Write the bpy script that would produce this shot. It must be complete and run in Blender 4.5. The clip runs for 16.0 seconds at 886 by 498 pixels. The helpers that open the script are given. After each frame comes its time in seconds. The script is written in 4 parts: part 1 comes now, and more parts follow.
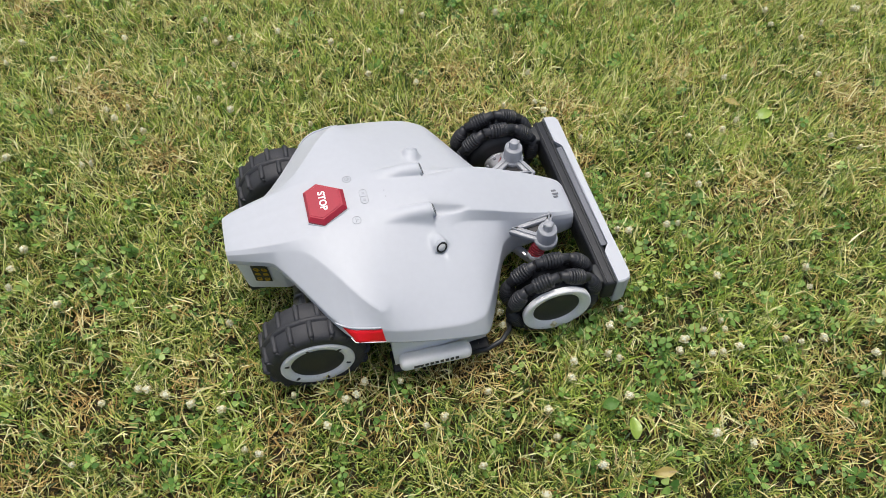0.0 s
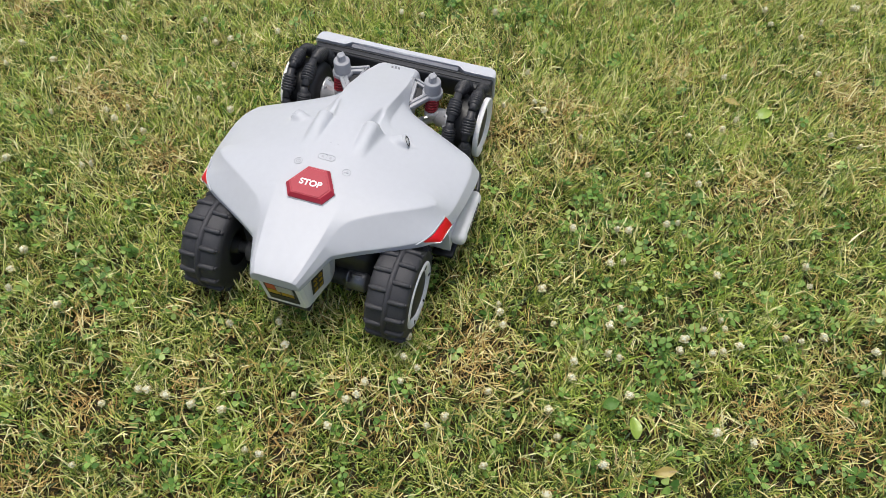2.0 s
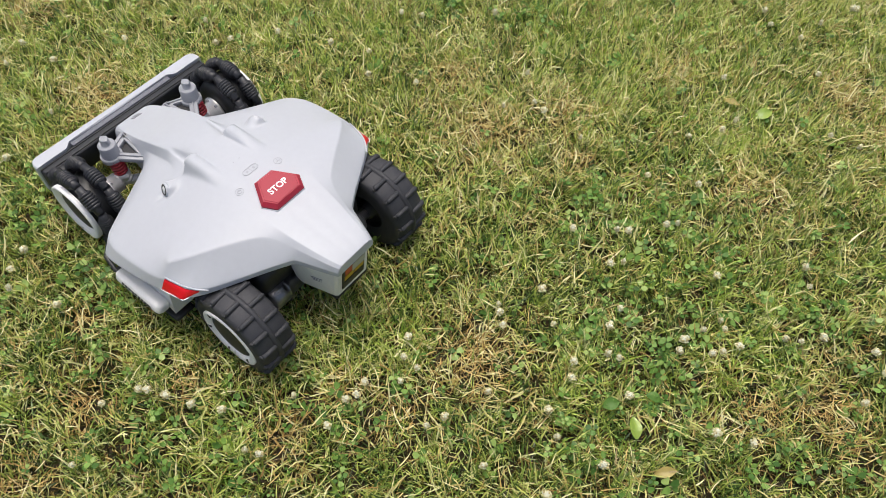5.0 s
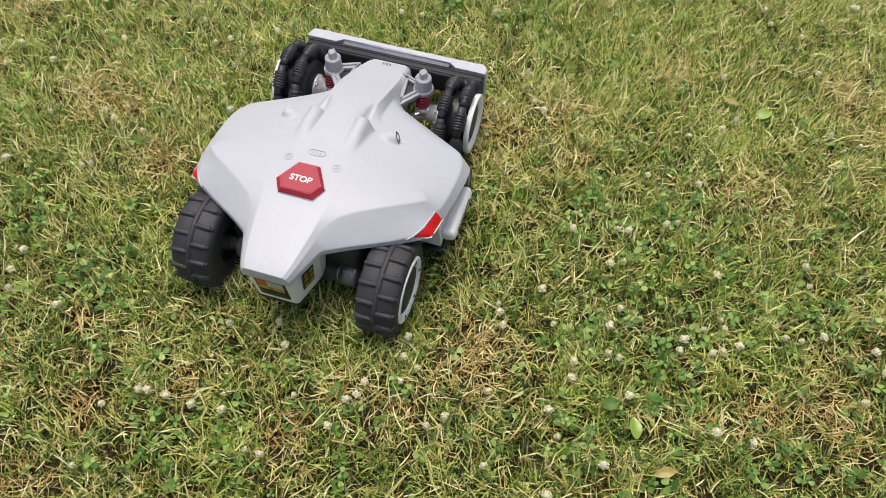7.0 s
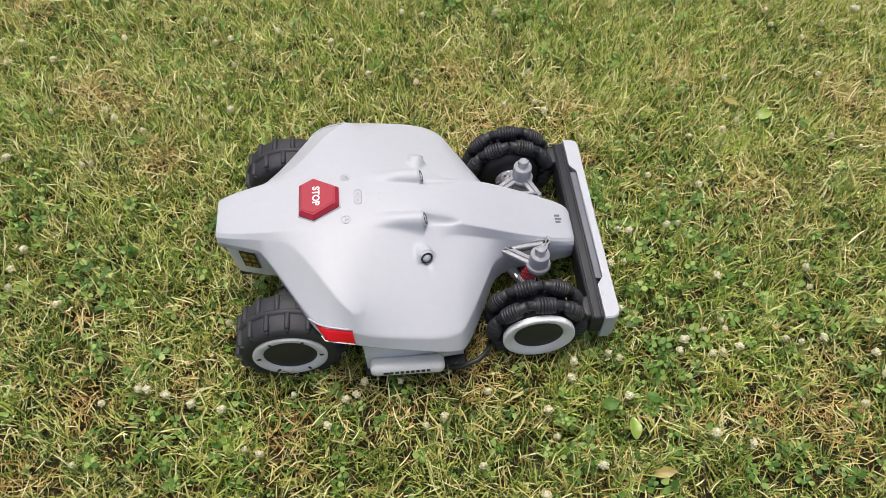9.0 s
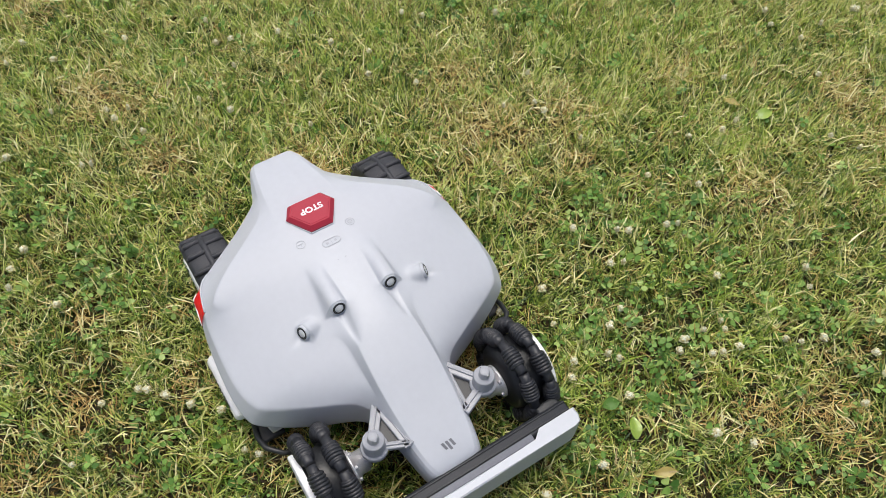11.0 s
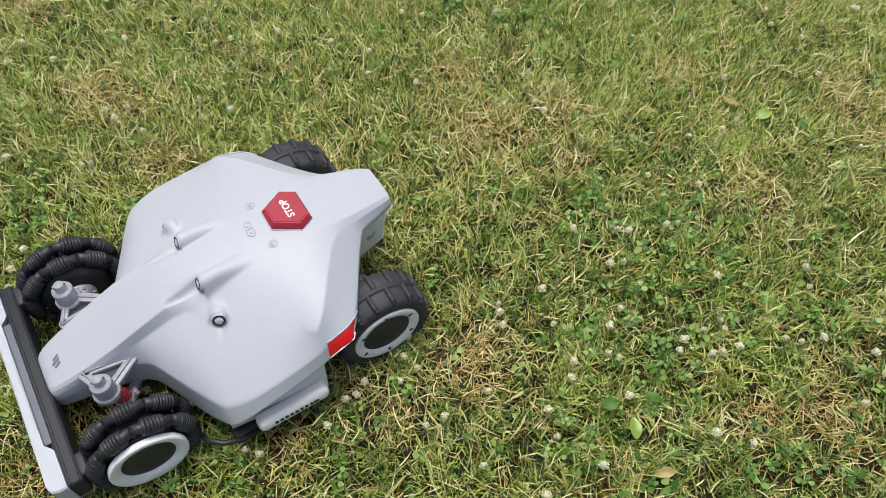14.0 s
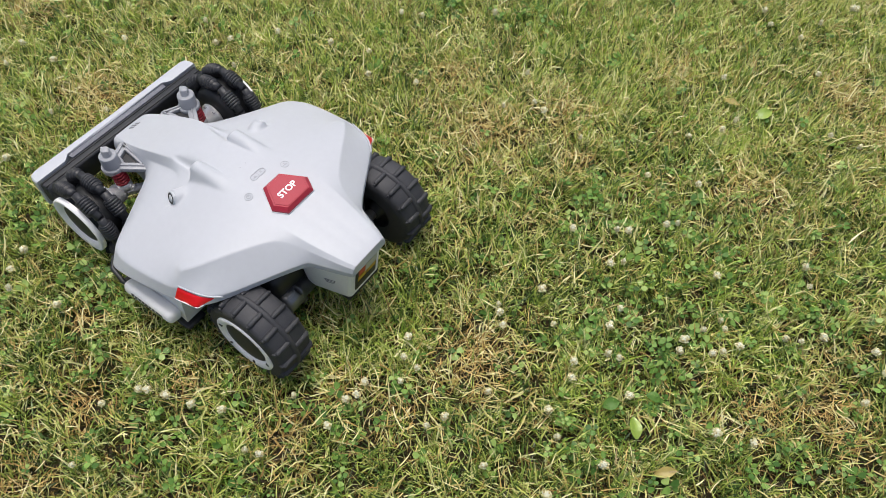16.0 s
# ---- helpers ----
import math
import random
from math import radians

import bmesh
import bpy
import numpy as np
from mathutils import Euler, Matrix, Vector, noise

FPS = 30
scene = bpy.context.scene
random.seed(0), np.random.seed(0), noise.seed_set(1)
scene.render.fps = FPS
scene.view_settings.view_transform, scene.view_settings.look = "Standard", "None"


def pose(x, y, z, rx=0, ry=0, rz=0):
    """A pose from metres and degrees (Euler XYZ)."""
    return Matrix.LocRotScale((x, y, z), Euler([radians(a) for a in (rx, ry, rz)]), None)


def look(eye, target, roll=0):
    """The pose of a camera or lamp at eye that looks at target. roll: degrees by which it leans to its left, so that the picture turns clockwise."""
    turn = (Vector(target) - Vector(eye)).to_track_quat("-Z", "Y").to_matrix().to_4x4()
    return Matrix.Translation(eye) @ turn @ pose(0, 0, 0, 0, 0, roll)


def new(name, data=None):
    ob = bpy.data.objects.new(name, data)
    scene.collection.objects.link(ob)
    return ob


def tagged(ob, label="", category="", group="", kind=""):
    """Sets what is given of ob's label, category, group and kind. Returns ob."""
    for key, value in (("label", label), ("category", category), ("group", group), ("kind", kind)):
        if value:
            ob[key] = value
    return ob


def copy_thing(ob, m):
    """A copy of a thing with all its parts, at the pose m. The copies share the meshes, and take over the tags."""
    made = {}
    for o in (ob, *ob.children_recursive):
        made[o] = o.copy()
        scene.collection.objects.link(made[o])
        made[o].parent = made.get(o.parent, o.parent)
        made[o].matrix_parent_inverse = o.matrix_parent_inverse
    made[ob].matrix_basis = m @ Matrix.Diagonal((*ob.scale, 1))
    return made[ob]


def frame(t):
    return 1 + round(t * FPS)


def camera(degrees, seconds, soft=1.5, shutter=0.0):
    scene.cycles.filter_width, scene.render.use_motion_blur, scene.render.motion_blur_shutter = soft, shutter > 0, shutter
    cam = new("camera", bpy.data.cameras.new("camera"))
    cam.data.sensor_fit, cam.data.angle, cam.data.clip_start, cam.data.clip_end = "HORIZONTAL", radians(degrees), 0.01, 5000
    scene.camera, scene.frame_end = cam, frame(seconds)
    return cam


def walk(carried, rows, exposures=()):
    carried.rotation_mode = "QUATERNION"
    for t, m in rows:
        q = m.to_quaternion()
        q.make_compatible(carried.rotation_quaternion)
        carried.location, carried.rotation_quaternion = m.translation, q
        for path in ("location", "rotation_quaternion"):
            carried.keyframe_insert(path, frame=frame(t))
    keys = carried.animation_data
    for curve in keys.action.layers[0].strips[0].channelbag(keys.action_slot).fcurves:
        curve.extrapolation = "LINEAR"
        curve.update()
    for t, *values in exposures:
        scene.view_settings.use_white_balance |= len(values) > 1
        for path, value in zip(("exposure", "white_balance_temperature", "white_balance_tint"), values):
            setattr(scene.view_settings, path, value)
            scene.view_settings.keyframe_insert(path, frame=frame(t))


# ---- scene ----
# The camera stands still on its support, looking down at the lawn.
cam = camera(59.47, 16.0, 0.65)
EYE = look((0, 0, 1.522), (0, 1.0392, 0.0), 1.40)
# its automatic white balance cools a little on the way
walk(cam, [(0, EYE), (16.0, EYE)], [(0, 0.1, 6380, 8), (4.2, 0.12, 6440, 9), (7.0, 0.11, 6560, 11), (9.2, 0.11, 6560, 11),
                                   (11.8, 0.04, 6260, 8), (14.5, 0.05, 6230, 8), (16.0, 0.09, 6370, 9)])

# ---- light: a bright, thinly overcast sky ----
SUN_HEIGHT, SUN_TURN = 79, -20
world = bpy.data.worlds.new("sky")
scene.world = world
world.use_nodes = True
sky = world.node_tree.nodes.new("ShaderNodeTexSky")
sky.sky_type, sky.sun_disc = "NISHITA", False
sky.sun_elevation, sky.sun_rotation = radians(SUN_HEIGHT), radians(SUN_TURN)
sky.air_density, sky.dust_density = 0.7, 6.0
back = world.node_tree.nodes["Background"]
back.inputs["Strength"].default_value = 0.15
world.node_tree.links.new(sky.outputs["Color"], back.inputs["Color"])
sun = new("sun", bpy.data.lights.new("sun", "SUN"))
sun.data.energy, sun.data.angle, sun.data.color = 1.5, radians(24), (1.0, 0.975, 0.93)
sun.matrix_world = look((math.sin(radians(SUN_TURN)) * math.cos(radians(SUN_HEIGHT)) * 9,
                         math.cos(radians(SUN_TURN)) * math.cos(radians(SUN_HEIGHT)) * 9,
                         math.sin(radians(SUN_HEIGHT)) * 9), (0, 0, 0))


# ---- materials ----
def material(name, color, rough=0.5, metal=0.0, spread=0.06, scale=40.0, bump=0.0, bump_scale=300.0, coat=0.0):
    """A surface with broad stains and fine grain."""
    m = bpy.data.materials.new(name)
    m.use_nodes = True
    n, l = m.node_tree.nodes, m.node_tree.links
    b = n["Principled BSDF"]
    b.inputs["Roughness"].default_value, b.inputs["Metallic"].default_value = rough, metal
    b.inputs["Coat Weight"].default_value = coat
    co = n.new("ShaderNodeTexCoord")
    big, fine = n.new("ShaderNodeTexNoise"), n.new("ShaderNodeTexNoise")
    big.inputs["Scale"].default_value, fine.inputs["Scale"].default_value = scale * 0.25, scale * 6
    big.inputs["Detail"].default_value = fine.inputs["Detail"].default_value = 4
    both = n.new("ShaderNodeMath")
    both.operation = "ADD"
    ramp = n.new("ShaderNodeMapRange")
    ramp.inputs["From Min"].default_value, ramp.inputs["From Max"].default_value = 0.6, 1.4
    ramp.inputs["To Min"].default_value, ramp.inputs["To Max"].default_value = 1 - spread, 1 + spread
    tone = n.new("ShaderNodeVectorMath")
    tone.operation = "SCALE"
    tone.inputs[0].default_value = color
    for t in (big, fine):
        l.new(co.outputs["Object"], t.inputs["Vector"])
    l.new(big.outputs["Fac"], both.inputs[0])
    l.new(fine.outputs["Fac"], both.inputs[1])
    l.new(both.outputs[0], ramp.inputs["Value"])
    l.new(ramp.outputs[0], tone.inputs["Scale"])
    l.new(tone.outputs[0], b.inputs["Base Color"])
    if bump:
        g, u = n.new("ShaderNodeTexNoise"), n.new("ShaderNodeBump")
        g.inputs["Scale"].default_value, g.inputs["Detail"].default_value = bump_scale, 3
        u.inputs["Strength"].default_value, u.inputs["Distance"].default_value = bump, 0.002
        l.new(co.outputs["Object"], g.inputs["Vector"])
        l.new(g.outputs["Fac"], u.inputs["Height"])
        l.new(u.outputs[0], b.inputs["Normal"])
    return m


WHITE = material("white_plastic", (0.478, 0.500, 0.530), 0.46, spread=0.03, scale=12, bump=0.03, bump_scale=900)
# off-white plastic, lightened to make up for weak light on the mower's sides
LIFTEDWHITE = material("lightened_off_white_plastic", (0.80, 0.80, 0.785), 0.45, spread=0.05, scale=30)
CAPWHITE = material("scuffed_white_plastic", (0.86, 0.86, 0.85), 0.6, spread=0.1, scale=60)
RUBBER = material("black_rubber", (0.034, 0.035, 0.039), 0.62, spread=0.3, scale=50, bump=0.25, bump_scale=500)
ROLLER = material("roller_rubber", (0.024, 0.025, 0.028), 0.46, spread=0.3, scale=60)
BLACK = material("black_plastic", (0.018, 0.019, 0.02), 0.45, spread=0.2, scale=40, bump=0.15)
CAPGREY = material("charcoal_plastic", (0.027, 0.029, 0.030), 0.55, spread=0.3, scale=40)
GREY = material("grey_cast_plastic", (0.33, 0.34, 0.36), 0.4, spread=0.06, scale=50)
NAVY = material("bumper_foam", (0.015, 0.017, 0.022), 0.55, spread=0.2, scale=60, bump=0.3, bump_scale=700)
METAL = material("bare_steel", (0.74, 0.74, 0.75), 0.32, metal=0.6, spread=0.15, scale=80)
DARKMETAL = material("gunmetal", (0.21, 0.215, 0.22), 0.30, metal=0.7, spread=0.2, scale=50)
SPRING = material("red_spring_paint", (0.26, 0.014, 0.022), 0.35, spread=0.15, scale=80)
STOPRED = material("stop_button_red", (0.36, 0.016, 0.036), 0.45, spread=0.08, scale=50)
LENS = material("red_lens", (0.78, 0.003, 0.010), 0.40, spread=0.06, scale=80, coat=0.1)
PRINTWHITE = material("white_print", (0.78, 0.78, 0.78), 0.5, spread=0.03)
KEYGREY = material("pale_grey_print", (0.40, 0.42, 0.45), 0.5, spread=0.05)
PRINTGREY = material("grey_print", (0.16, 0.165, 0.18), 0.5, spread=0.05)
STICKER = material("pale_sticker", (0.45, 0.45, 0.40), 0.4, spread=0.25, scale=90)
SLATE = material("slate_foam", (0.15, 0.158, 0.18), 0.6, spread=0.15, scale=60, bump=0.2, bump_scale=600)
YELLOW = material("yellow_label", (0.52, 0.33, 0.02), 0.5, spread=0.08, scale=60)
ORANGE = material("orange_label", (0.55, 0.10, 0.04), 0.5, spread=0.08)
# soil colour taken down further to hold the shade between the blades
SOIL = material("shade_dark_soil_and_thatch", (0.030, 0.021, 0.009), 0.95, spread=0.6, scale=60, bump=0.8, bump_scale=120)

TURF = material("mossy_turf", (0.125, 0.130, 0.034), 0.95, spread=0.55, scale=16, bump=0.8, bump_scale=90)


# ---- mesh helpers ----
def part(name, bm, mat, parent=None, label="", smooth=True, at=None):
    """Link a bmesh as one mesh object under a thing or part."""
    bmesh.ops.recalc_face_normals(bm, faces=bm.faces)
    me = bpy.data.meshes.new(name)
    for f in bm.faces:
        f.smooth = smooth
    bm.to_mesh(me)
    bm.free()
    me.materials.append(mat)
    ob = new(name, me)
    if parent:
        ob.parent = parent
    if at is not None:
        ob.matrix_basis = at
    if label:
        ob["label"] = label
    return ob


def box(bm, size, m=None, bevel=0.0, seg=2):
    """A box of that size, its edges rounded."""
    r = bmesh.ops.create_cube(bm, size=1.0, matrix=(m or Matrix()) @ Matrix.Diagonal((*size, 1)))
    if bevel:
        edges = {e for v in r["verts"] for e in v.link_edges}
        bmesh.ops.bevel(bm, geom=list(edges), offset=bevel, segments=seg, profile=0.5, affect="EDGES")
    return bm


def lathe(bm, profile, steps=48, m=None):
    """Turn (radius, along) points about the y axis; the ends are closed where the radius is 0."""
    m = m or Matrix()
    rings = []
    for r, y in profile:
        if r == 0:
            rings.append([bm.verts.new(m @ Vector((0, y, 0)))])
        else:
            rings.append([bm.verts.new(m @ Vector((r * math.cos(a), y, r * math.sin(a))))
                          for a in (2 * math.pi * k / steps for k in range(steps))])
    for a, b in zip(rings, rings[1:]):
        for k in range(steps):
            j = (k + 1) % steps
            if len(a) == 1 and len(b) > 1:
                bm.faces.new((a[0], b[k], b[j]))
            elif len(b) == 1 and len(a) > 1:
                bm.faces.new((a[k], b[0], a[j]))
            elif len(a) > 1:
                bm.faces.new((a[k], b[k], b[j], a[j]))
    return bm


def slab(bm, outline, low, high, m=None, inset=0.0):
    """A plate with that outline (x, y) from low to high; inset narrows its top."""
    m = m or Matrix()
    c = Vector((sum(p[0] for p in outline), sum(p[1] for p in outline))) / len(outline)

    def ring(z, k):
        out = []
        for p in outline:
            d = Vector(p[:2]) - c
            q = c + d * (1 - k / max(d.length, 1e-6))
            out.append(bm.verts.new(m @ Vector((q.x, q.y, z))))
        return out
    levels = [ring(low, 0), ring(high - inset, 0), ring(high, inset)] if inset else [ring(low, 0), ring(high, 0)]
    for a, b in zip(levels, levels[1:]):
        for k in range(len(a)):
            j = (k + 1) % len(a)
            bm.faces.new((a[k], a[j], b[j], b[k]))
    bm.faces.new(levels[0][::-1])
    bm.faces.new(levels[-1])
    return bm


def tube(bm, points, radius, steps=10):
    """A round bar along points."""
    pts = [Vector(p) for p in points]
    rings = []
    for i, p in enumerate(pts):
        d = (pts[min(i + 1, len(pts) - 1)] - pts[max(i - 1, 0)]).normalized()
        u = d.orthogonal().normalized()
        if rings:
            u = (last - d * last.dot(d)).normalized()
        last = u
        w = d.cross(u)
        rings.append([bm.verts.new(p + radius * (math.cos(a) * u + math.sin(a) * w))
                      for a in (2 * math.pi * k / steps for k in range(steps))])
    for a, b in zip(rings, rings[1:]):
        for k in range(steps):
            bm.faces.new((a[k], a[(k + 1) % steps], b[(k + 1) % steps], b[k]))
    bm.faces.new(rings[0][::-1])
    bm.faces.new(rings[-1])
    return bm


BM = bmesh.new


# ---- the lawn ----
def leaf_material(name, colors, rough=0.42, clear=0.10, patch=0.25, gloss=0.18, shift=0.0):
    """Leaf colours that differ from blade to blade and drift over the lawn; thin enough to let light through."""
    m = bpy.data.materials.new(name)
    m.use_nodes = True
    n, l = m.node_tree.nodes, m.node_tree.links
    b, out = n["Principled BSDF"], n["Material Output"]
    geo, co, noi = n.new("ShaderNodeNewGeometry"), n.new("ShaderNodeTexCoord"), n.new("ShaderNodeTexNoise")
    noi.inputs["Scale"].default_value, noi.inputs["Detail"].default_value = 9.0, 6
    noi.inputs["Roughness"].default_value = 0.72
    l.new(co.outputs["Object"], noi.inputs["Vector"])
    add = n.new("ShaderNodeMath")
    add.operation = "MULTIPLY_ADD"
    add.inputs[1].default_value, add.inputs[2].default_value = patch * 2.4, shift - patch * 1.2
    l.new(noi.outputs["Fac"], add.inputs[0])
    tot = n.new("ShaderNodeMath")
    tot.operation, tot.use_clamp = "ADD", True
    l.new(add.outputs[0], tot.inputs[0])
    l.new(geo.outputs["Random Per Island"], tot.inputs[1])
    ramp = n.new("ShaderNodeValToRGB")
    while len(ramp.color_ramp.elements) < len(colors):
        ramp.color_ramp.elements.new(0.5)
    for k, (e, c) in enumerate(zip(ramp.color_ramp.elements, colors)):
        e.position, e.color = k / (len(colors) - 1), (*c, 1)
    l.new(tot.outputs[0], ramp.inputs["Fac"])
    l.new(ramp.outputs["Color"], b.inputs["Base Color"])
    b.inputs["Roughness"].default_value = rough
    b.inputs["Specular IOR Level"].default_value = gloss
    t, mix = n.new("ShaderNodeBsdfTranslucent"), n.new("ShaderNodeMixShader")
    l.new(ramp.outputs["Color"], t.inputs["Color"])
    mix.inputs["Fac"].default_value = clear
    l.new(b.outputs[0], mix.inputs[1])
    l.new(t.outputs[0], mix.inputs[2])
    l.new(mix.outputs[0], out.inputs["Surface"])
    return m


GRASS = leaf_material("lawn_grass", [(0.026, 0.068, 0.010), (0.095, 0.182, 0.026), (0.280, 0.385, 0.056), (0.620, 0.670, 0.160), (0.92, 0.90, 0.46)], clear=0.22, patch=0.62, gloss=0.8, rough=0.36, shift=0.03)
# near-black greens put the shade of the gaps into the undergrowth; browns are thatch
UNDER = leaf_material("shade_dark_short_grass", [(0.007, 0.014, 0.002), (0.019, 0.034, 0.004), (0.052, 0.057, 0.009), (0.160, 0.115, 0.028), (0.40, 0.28, 0.085)], patch=0.45)
LUSH = leaf_material("lush_grass", [(0.095, 0.21, 0.026), (0.25, 0.39, 0.046), (0.46, 0.60, 0.085), (0.78, 0.84, 0.27)], clear=0.30, gloss=0.9, rough=0.36, patch=0.45, shift=0.17)
STRAW = leaf_material("dry_straw", [(0.25, 0.165, 0.045), (0.48, 0.39, 0.11), (0.74, 0.66, 0.27), (0.93, 0.88, 0.52)], clear=0.2, gloss=0.6)
CLOVER = leaf_material("clover_leaf", [(0.050, 0.125, 0.018), (0.110, 0.230, 0.038), (0.210, 0.360, 0.070), (0.38, 0.51, 0.15)], rough=0.5, clear=0.2, gloss=0.35)
PETAL = leaf_material("clover_petal", [(0.70, 0.58, 0.28), (0.87, 0.81, 0.48), (0.93, 0.91, 0.64), (0.95, 0.95, 0.80)], clear=0.15, patch=0.05)
THATCH = leaf_material("dead_thatch", [(0.22, 0.125, 0.036), (0.43, 0.28, 0.085), (0.64, 0.46, 0.16), (0.84, 0.69, 0.31)], clear=0.1, gloss=0.3)
STEM = leaf_material("flower_stem", [(0.10, 0.18, 0.05), (0.16, 0.24, 0.08)], clear=0.1)
rng = np.random.default_rng(11)

bm = BM()
bmesh.ops.create_grid(bm, x_segments=40, y_segments=40, size=30)
ground = tagged(part("ground", bm, TURF), "mossy green turf under the wide lawn", "ground", kind="structure")
# soil sheet in view only, its colour darkened for shade under the grass
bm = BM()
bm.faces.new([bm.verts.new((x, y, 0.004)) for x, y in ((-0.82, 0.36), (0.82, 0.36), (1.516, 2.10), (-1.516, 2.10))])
tagged(part("soil", bm, SOIL), "soil and brown thatch under the grass, darkened as the shade between the blades", "soil", kind="structure")

# broad patches of the lawn: middle x, y and radius
DRY = [(-0.945, 1.507, 0.091), (-0.836, 1.468, 0.067), (0.013, 1.594, 0.078), (-0.71, 1.274, 0.071), (0.105, 1.397, 0.133), (0.751, 1.229, 0.092),
       (1.097, 1.566, 0.094), (1.147, 1.422, 0.06), (0.319, 1.298, 0.05), (0.073, 0.75, 0.097), (0.317, 1.476, 0.091), (-0.186, 0.665, 0.053),
       (-0.312, 0.552, 0.056), (-0.725, 0.614, 0.052), (-0.809, 0.449, 0.076), (-0.528, 0.669, 0.041), (-0.09, 0.63, 0.052), (0.815, 0.623, 0.094),
       (0.665, 0.625, 0.058), (-0.782, 0.816, 0.043), (-1.217, 1.835, 0.082), (0.644, 1.639, 0.063), (-0.323, 1.259, 0.099)]
CLOVERED = [(0.348, 1.129, 0.082), (0.537, 1.109, 0.096), (0.65, 1.216, 0.085), (0.375, 0.856, 0.063), (0.438, 0.76, 0.11), (0.32, 0.798, 0.062),
            (0.556, 0.89, 0.102), (0.506, 0.645, 0.053), (-1.09, 1.74, 0.08), (-0.982, 1.097, 0.067), (-0.745, 0.912, 0.089), (-0.753, 0.715, 0.048),
            (-0.59, 0.557, 0.056), (-0.428, 0.573, 0.045), (-0.288, 0.631, 0.046), (-0.134, 0.598, 0.046), (0.707, 0.554, 0.068), (0.834, 0.523, 0.068),
            (-0.024, 1.879, 0.067), (0.276, 1.84, 0.083), (-0.589, 0.962, 0.052), (0.843, 0.869, 0.089), (0.658, 1.031, 0.08), (-0.091, 0.655, 0.029),
            (0.255, 0.566, 0.046)]
LUSHER = [(0.586, 1.801, 0.182), (0.731, 1.687, 0.129), (0.359, 1.843, 0.15), (1.046, 1.868, 0.152), (-0.467, 1.47, 0.105), (-0.581, 1.269, 0.057),
          (-0.396, 1.166, 0.069), (0.731, 1.349, 0.103), (-0.122, 0.772, 0.098), (-0.398, 0.527, 0.067), (-0.276, 0.838, 0.1), (0.476, 1.545, 0.139),
          (0.69, 0.74, 0.085), (-0.256, 1.845, 0.149), (0.703, 0.924, 0.09), (0.518, 0.979, 0.079), (0.321, 0.666, 0.095)]


def patches(p, spots):
    """How far inside one of the patches each place lies, 0 to 1."""
    out = np.zeros(len(p))
    for x, y, r in spots:
        out = np.maximum(out, np.exp(-((p[:, 0] - x) ** 2 + (p[:, 1] - y) ** 2) / (r * r)))
    return out


def waves(p, size, seed):
    """Smooth unevenness of that grain, about -1 to 1."""
    g = np.random.default_rng(seed)
    out = np.zeros(len(p))
    for _ in range(14):
        a, k = g.uniform(0, 2 * np.pi), g.uniform(0.6, 1.6) * 2 * np.pi / size
        out += np.sin(k * (p[:, 0] * np.cos(a) + p[:, 1] * np.sin(a)) + g.uniform(0, 2 * np.pi))
    return out / 4.5


def scatter(n):
    """Places on the stretch of lawn that the camera looks over."""
    y = rng.uniform(0.36, 2.10, n)
    x = rng.uniform(-1.52, 1.52, n)
    keep = np.abs(x) < 0.82 + (y - 0.36) * 0.40
    return np.stack([x[keep], y[keep]], 1)


def tufts(n, each, spread):
    """Places in small clumps, and the way that each clump leans."""
    p = scatter(n // each)
    q = np.repeat(p, each, axis=0) + rng.normal(0, spread, (len(p) * each, 2))
    return q, np.repeat(rng.uniform(0, 2 * np.pi, len(p)), each) + rng.normal(0, 0.75, len(q))


def tri_mesh(name, verts, tris, mat, label, category):
    me = bpy.data.meshes.new(name)
    me.vertices.add(len(verts))
    me.vertices.foreach_set("co", verts.astype(np.float32).ravel())
    me.loops.add(tris.size)
    me.loops.foreach_set("vertex_index", tris.astype(np.int32).ravel())
    me.polygons.add(len(tris))
    me.polygons.foreach_set("loop_start", np.arange(0, tris.size, 3, dtype=np.int32))
    me.update(calc_edges=True)
    me.materials.append(mat)
    return tagged(new(name, me), label, category, kind="stuff")


def blades(name, p, length, width, lean, bend, mat, label, lift=0.0, heading=None, category="grass"):
    """Curved tapering blades, one at each place."""
    n = len(p)
    turn = rng.uniform(0, 2 * np.pi, n) if heading is None else heading
    twist = turn + np.pi / 2 + rng.normal(0, 0.5, n)
    across = np.stack([np.cos(twist), np.sin(twist), rng.normal(0, 0.25, n)], 1)
    sway = rng.normal(0, 0.22, n)
    at = np.stack([p[:, 0], p[:, 1], np.zeros(n) + lift], 1)
    rows, w = [], np.array([0.75, 1.0, 0.72])
    for k in range(4):
        if k < 3:
            rows += [at - across * (width * w[k] / 2)[:, None], at + across * (width * w[k] / 2)[:, None]]
        else:
            rows.append(at)
        a, t = lean + bend * k / 3, turn + sway * k
        at = at + (length / 3)[:, None] * np.stack([np.sin(a) * np.cos(t), np.sin(a) * np.sin(t), np.cos(a)], 1)
        at[:, 2] = np.maximum(at[:, 2], 0.003)
    verts = np.stack(rows, 1).reshape(-1, 3)
    tris = np.array([[0, 1, 3], [0, 3, 2], [2, 3, 5], [2, 5, 4], [4, 5, 6]])
    tris = (tris[None] + (np.arange(n) * 7)[:, None, None]).reshape(-1, 3)
    return tri_mesh(name, verts, tris, mat, label, category)


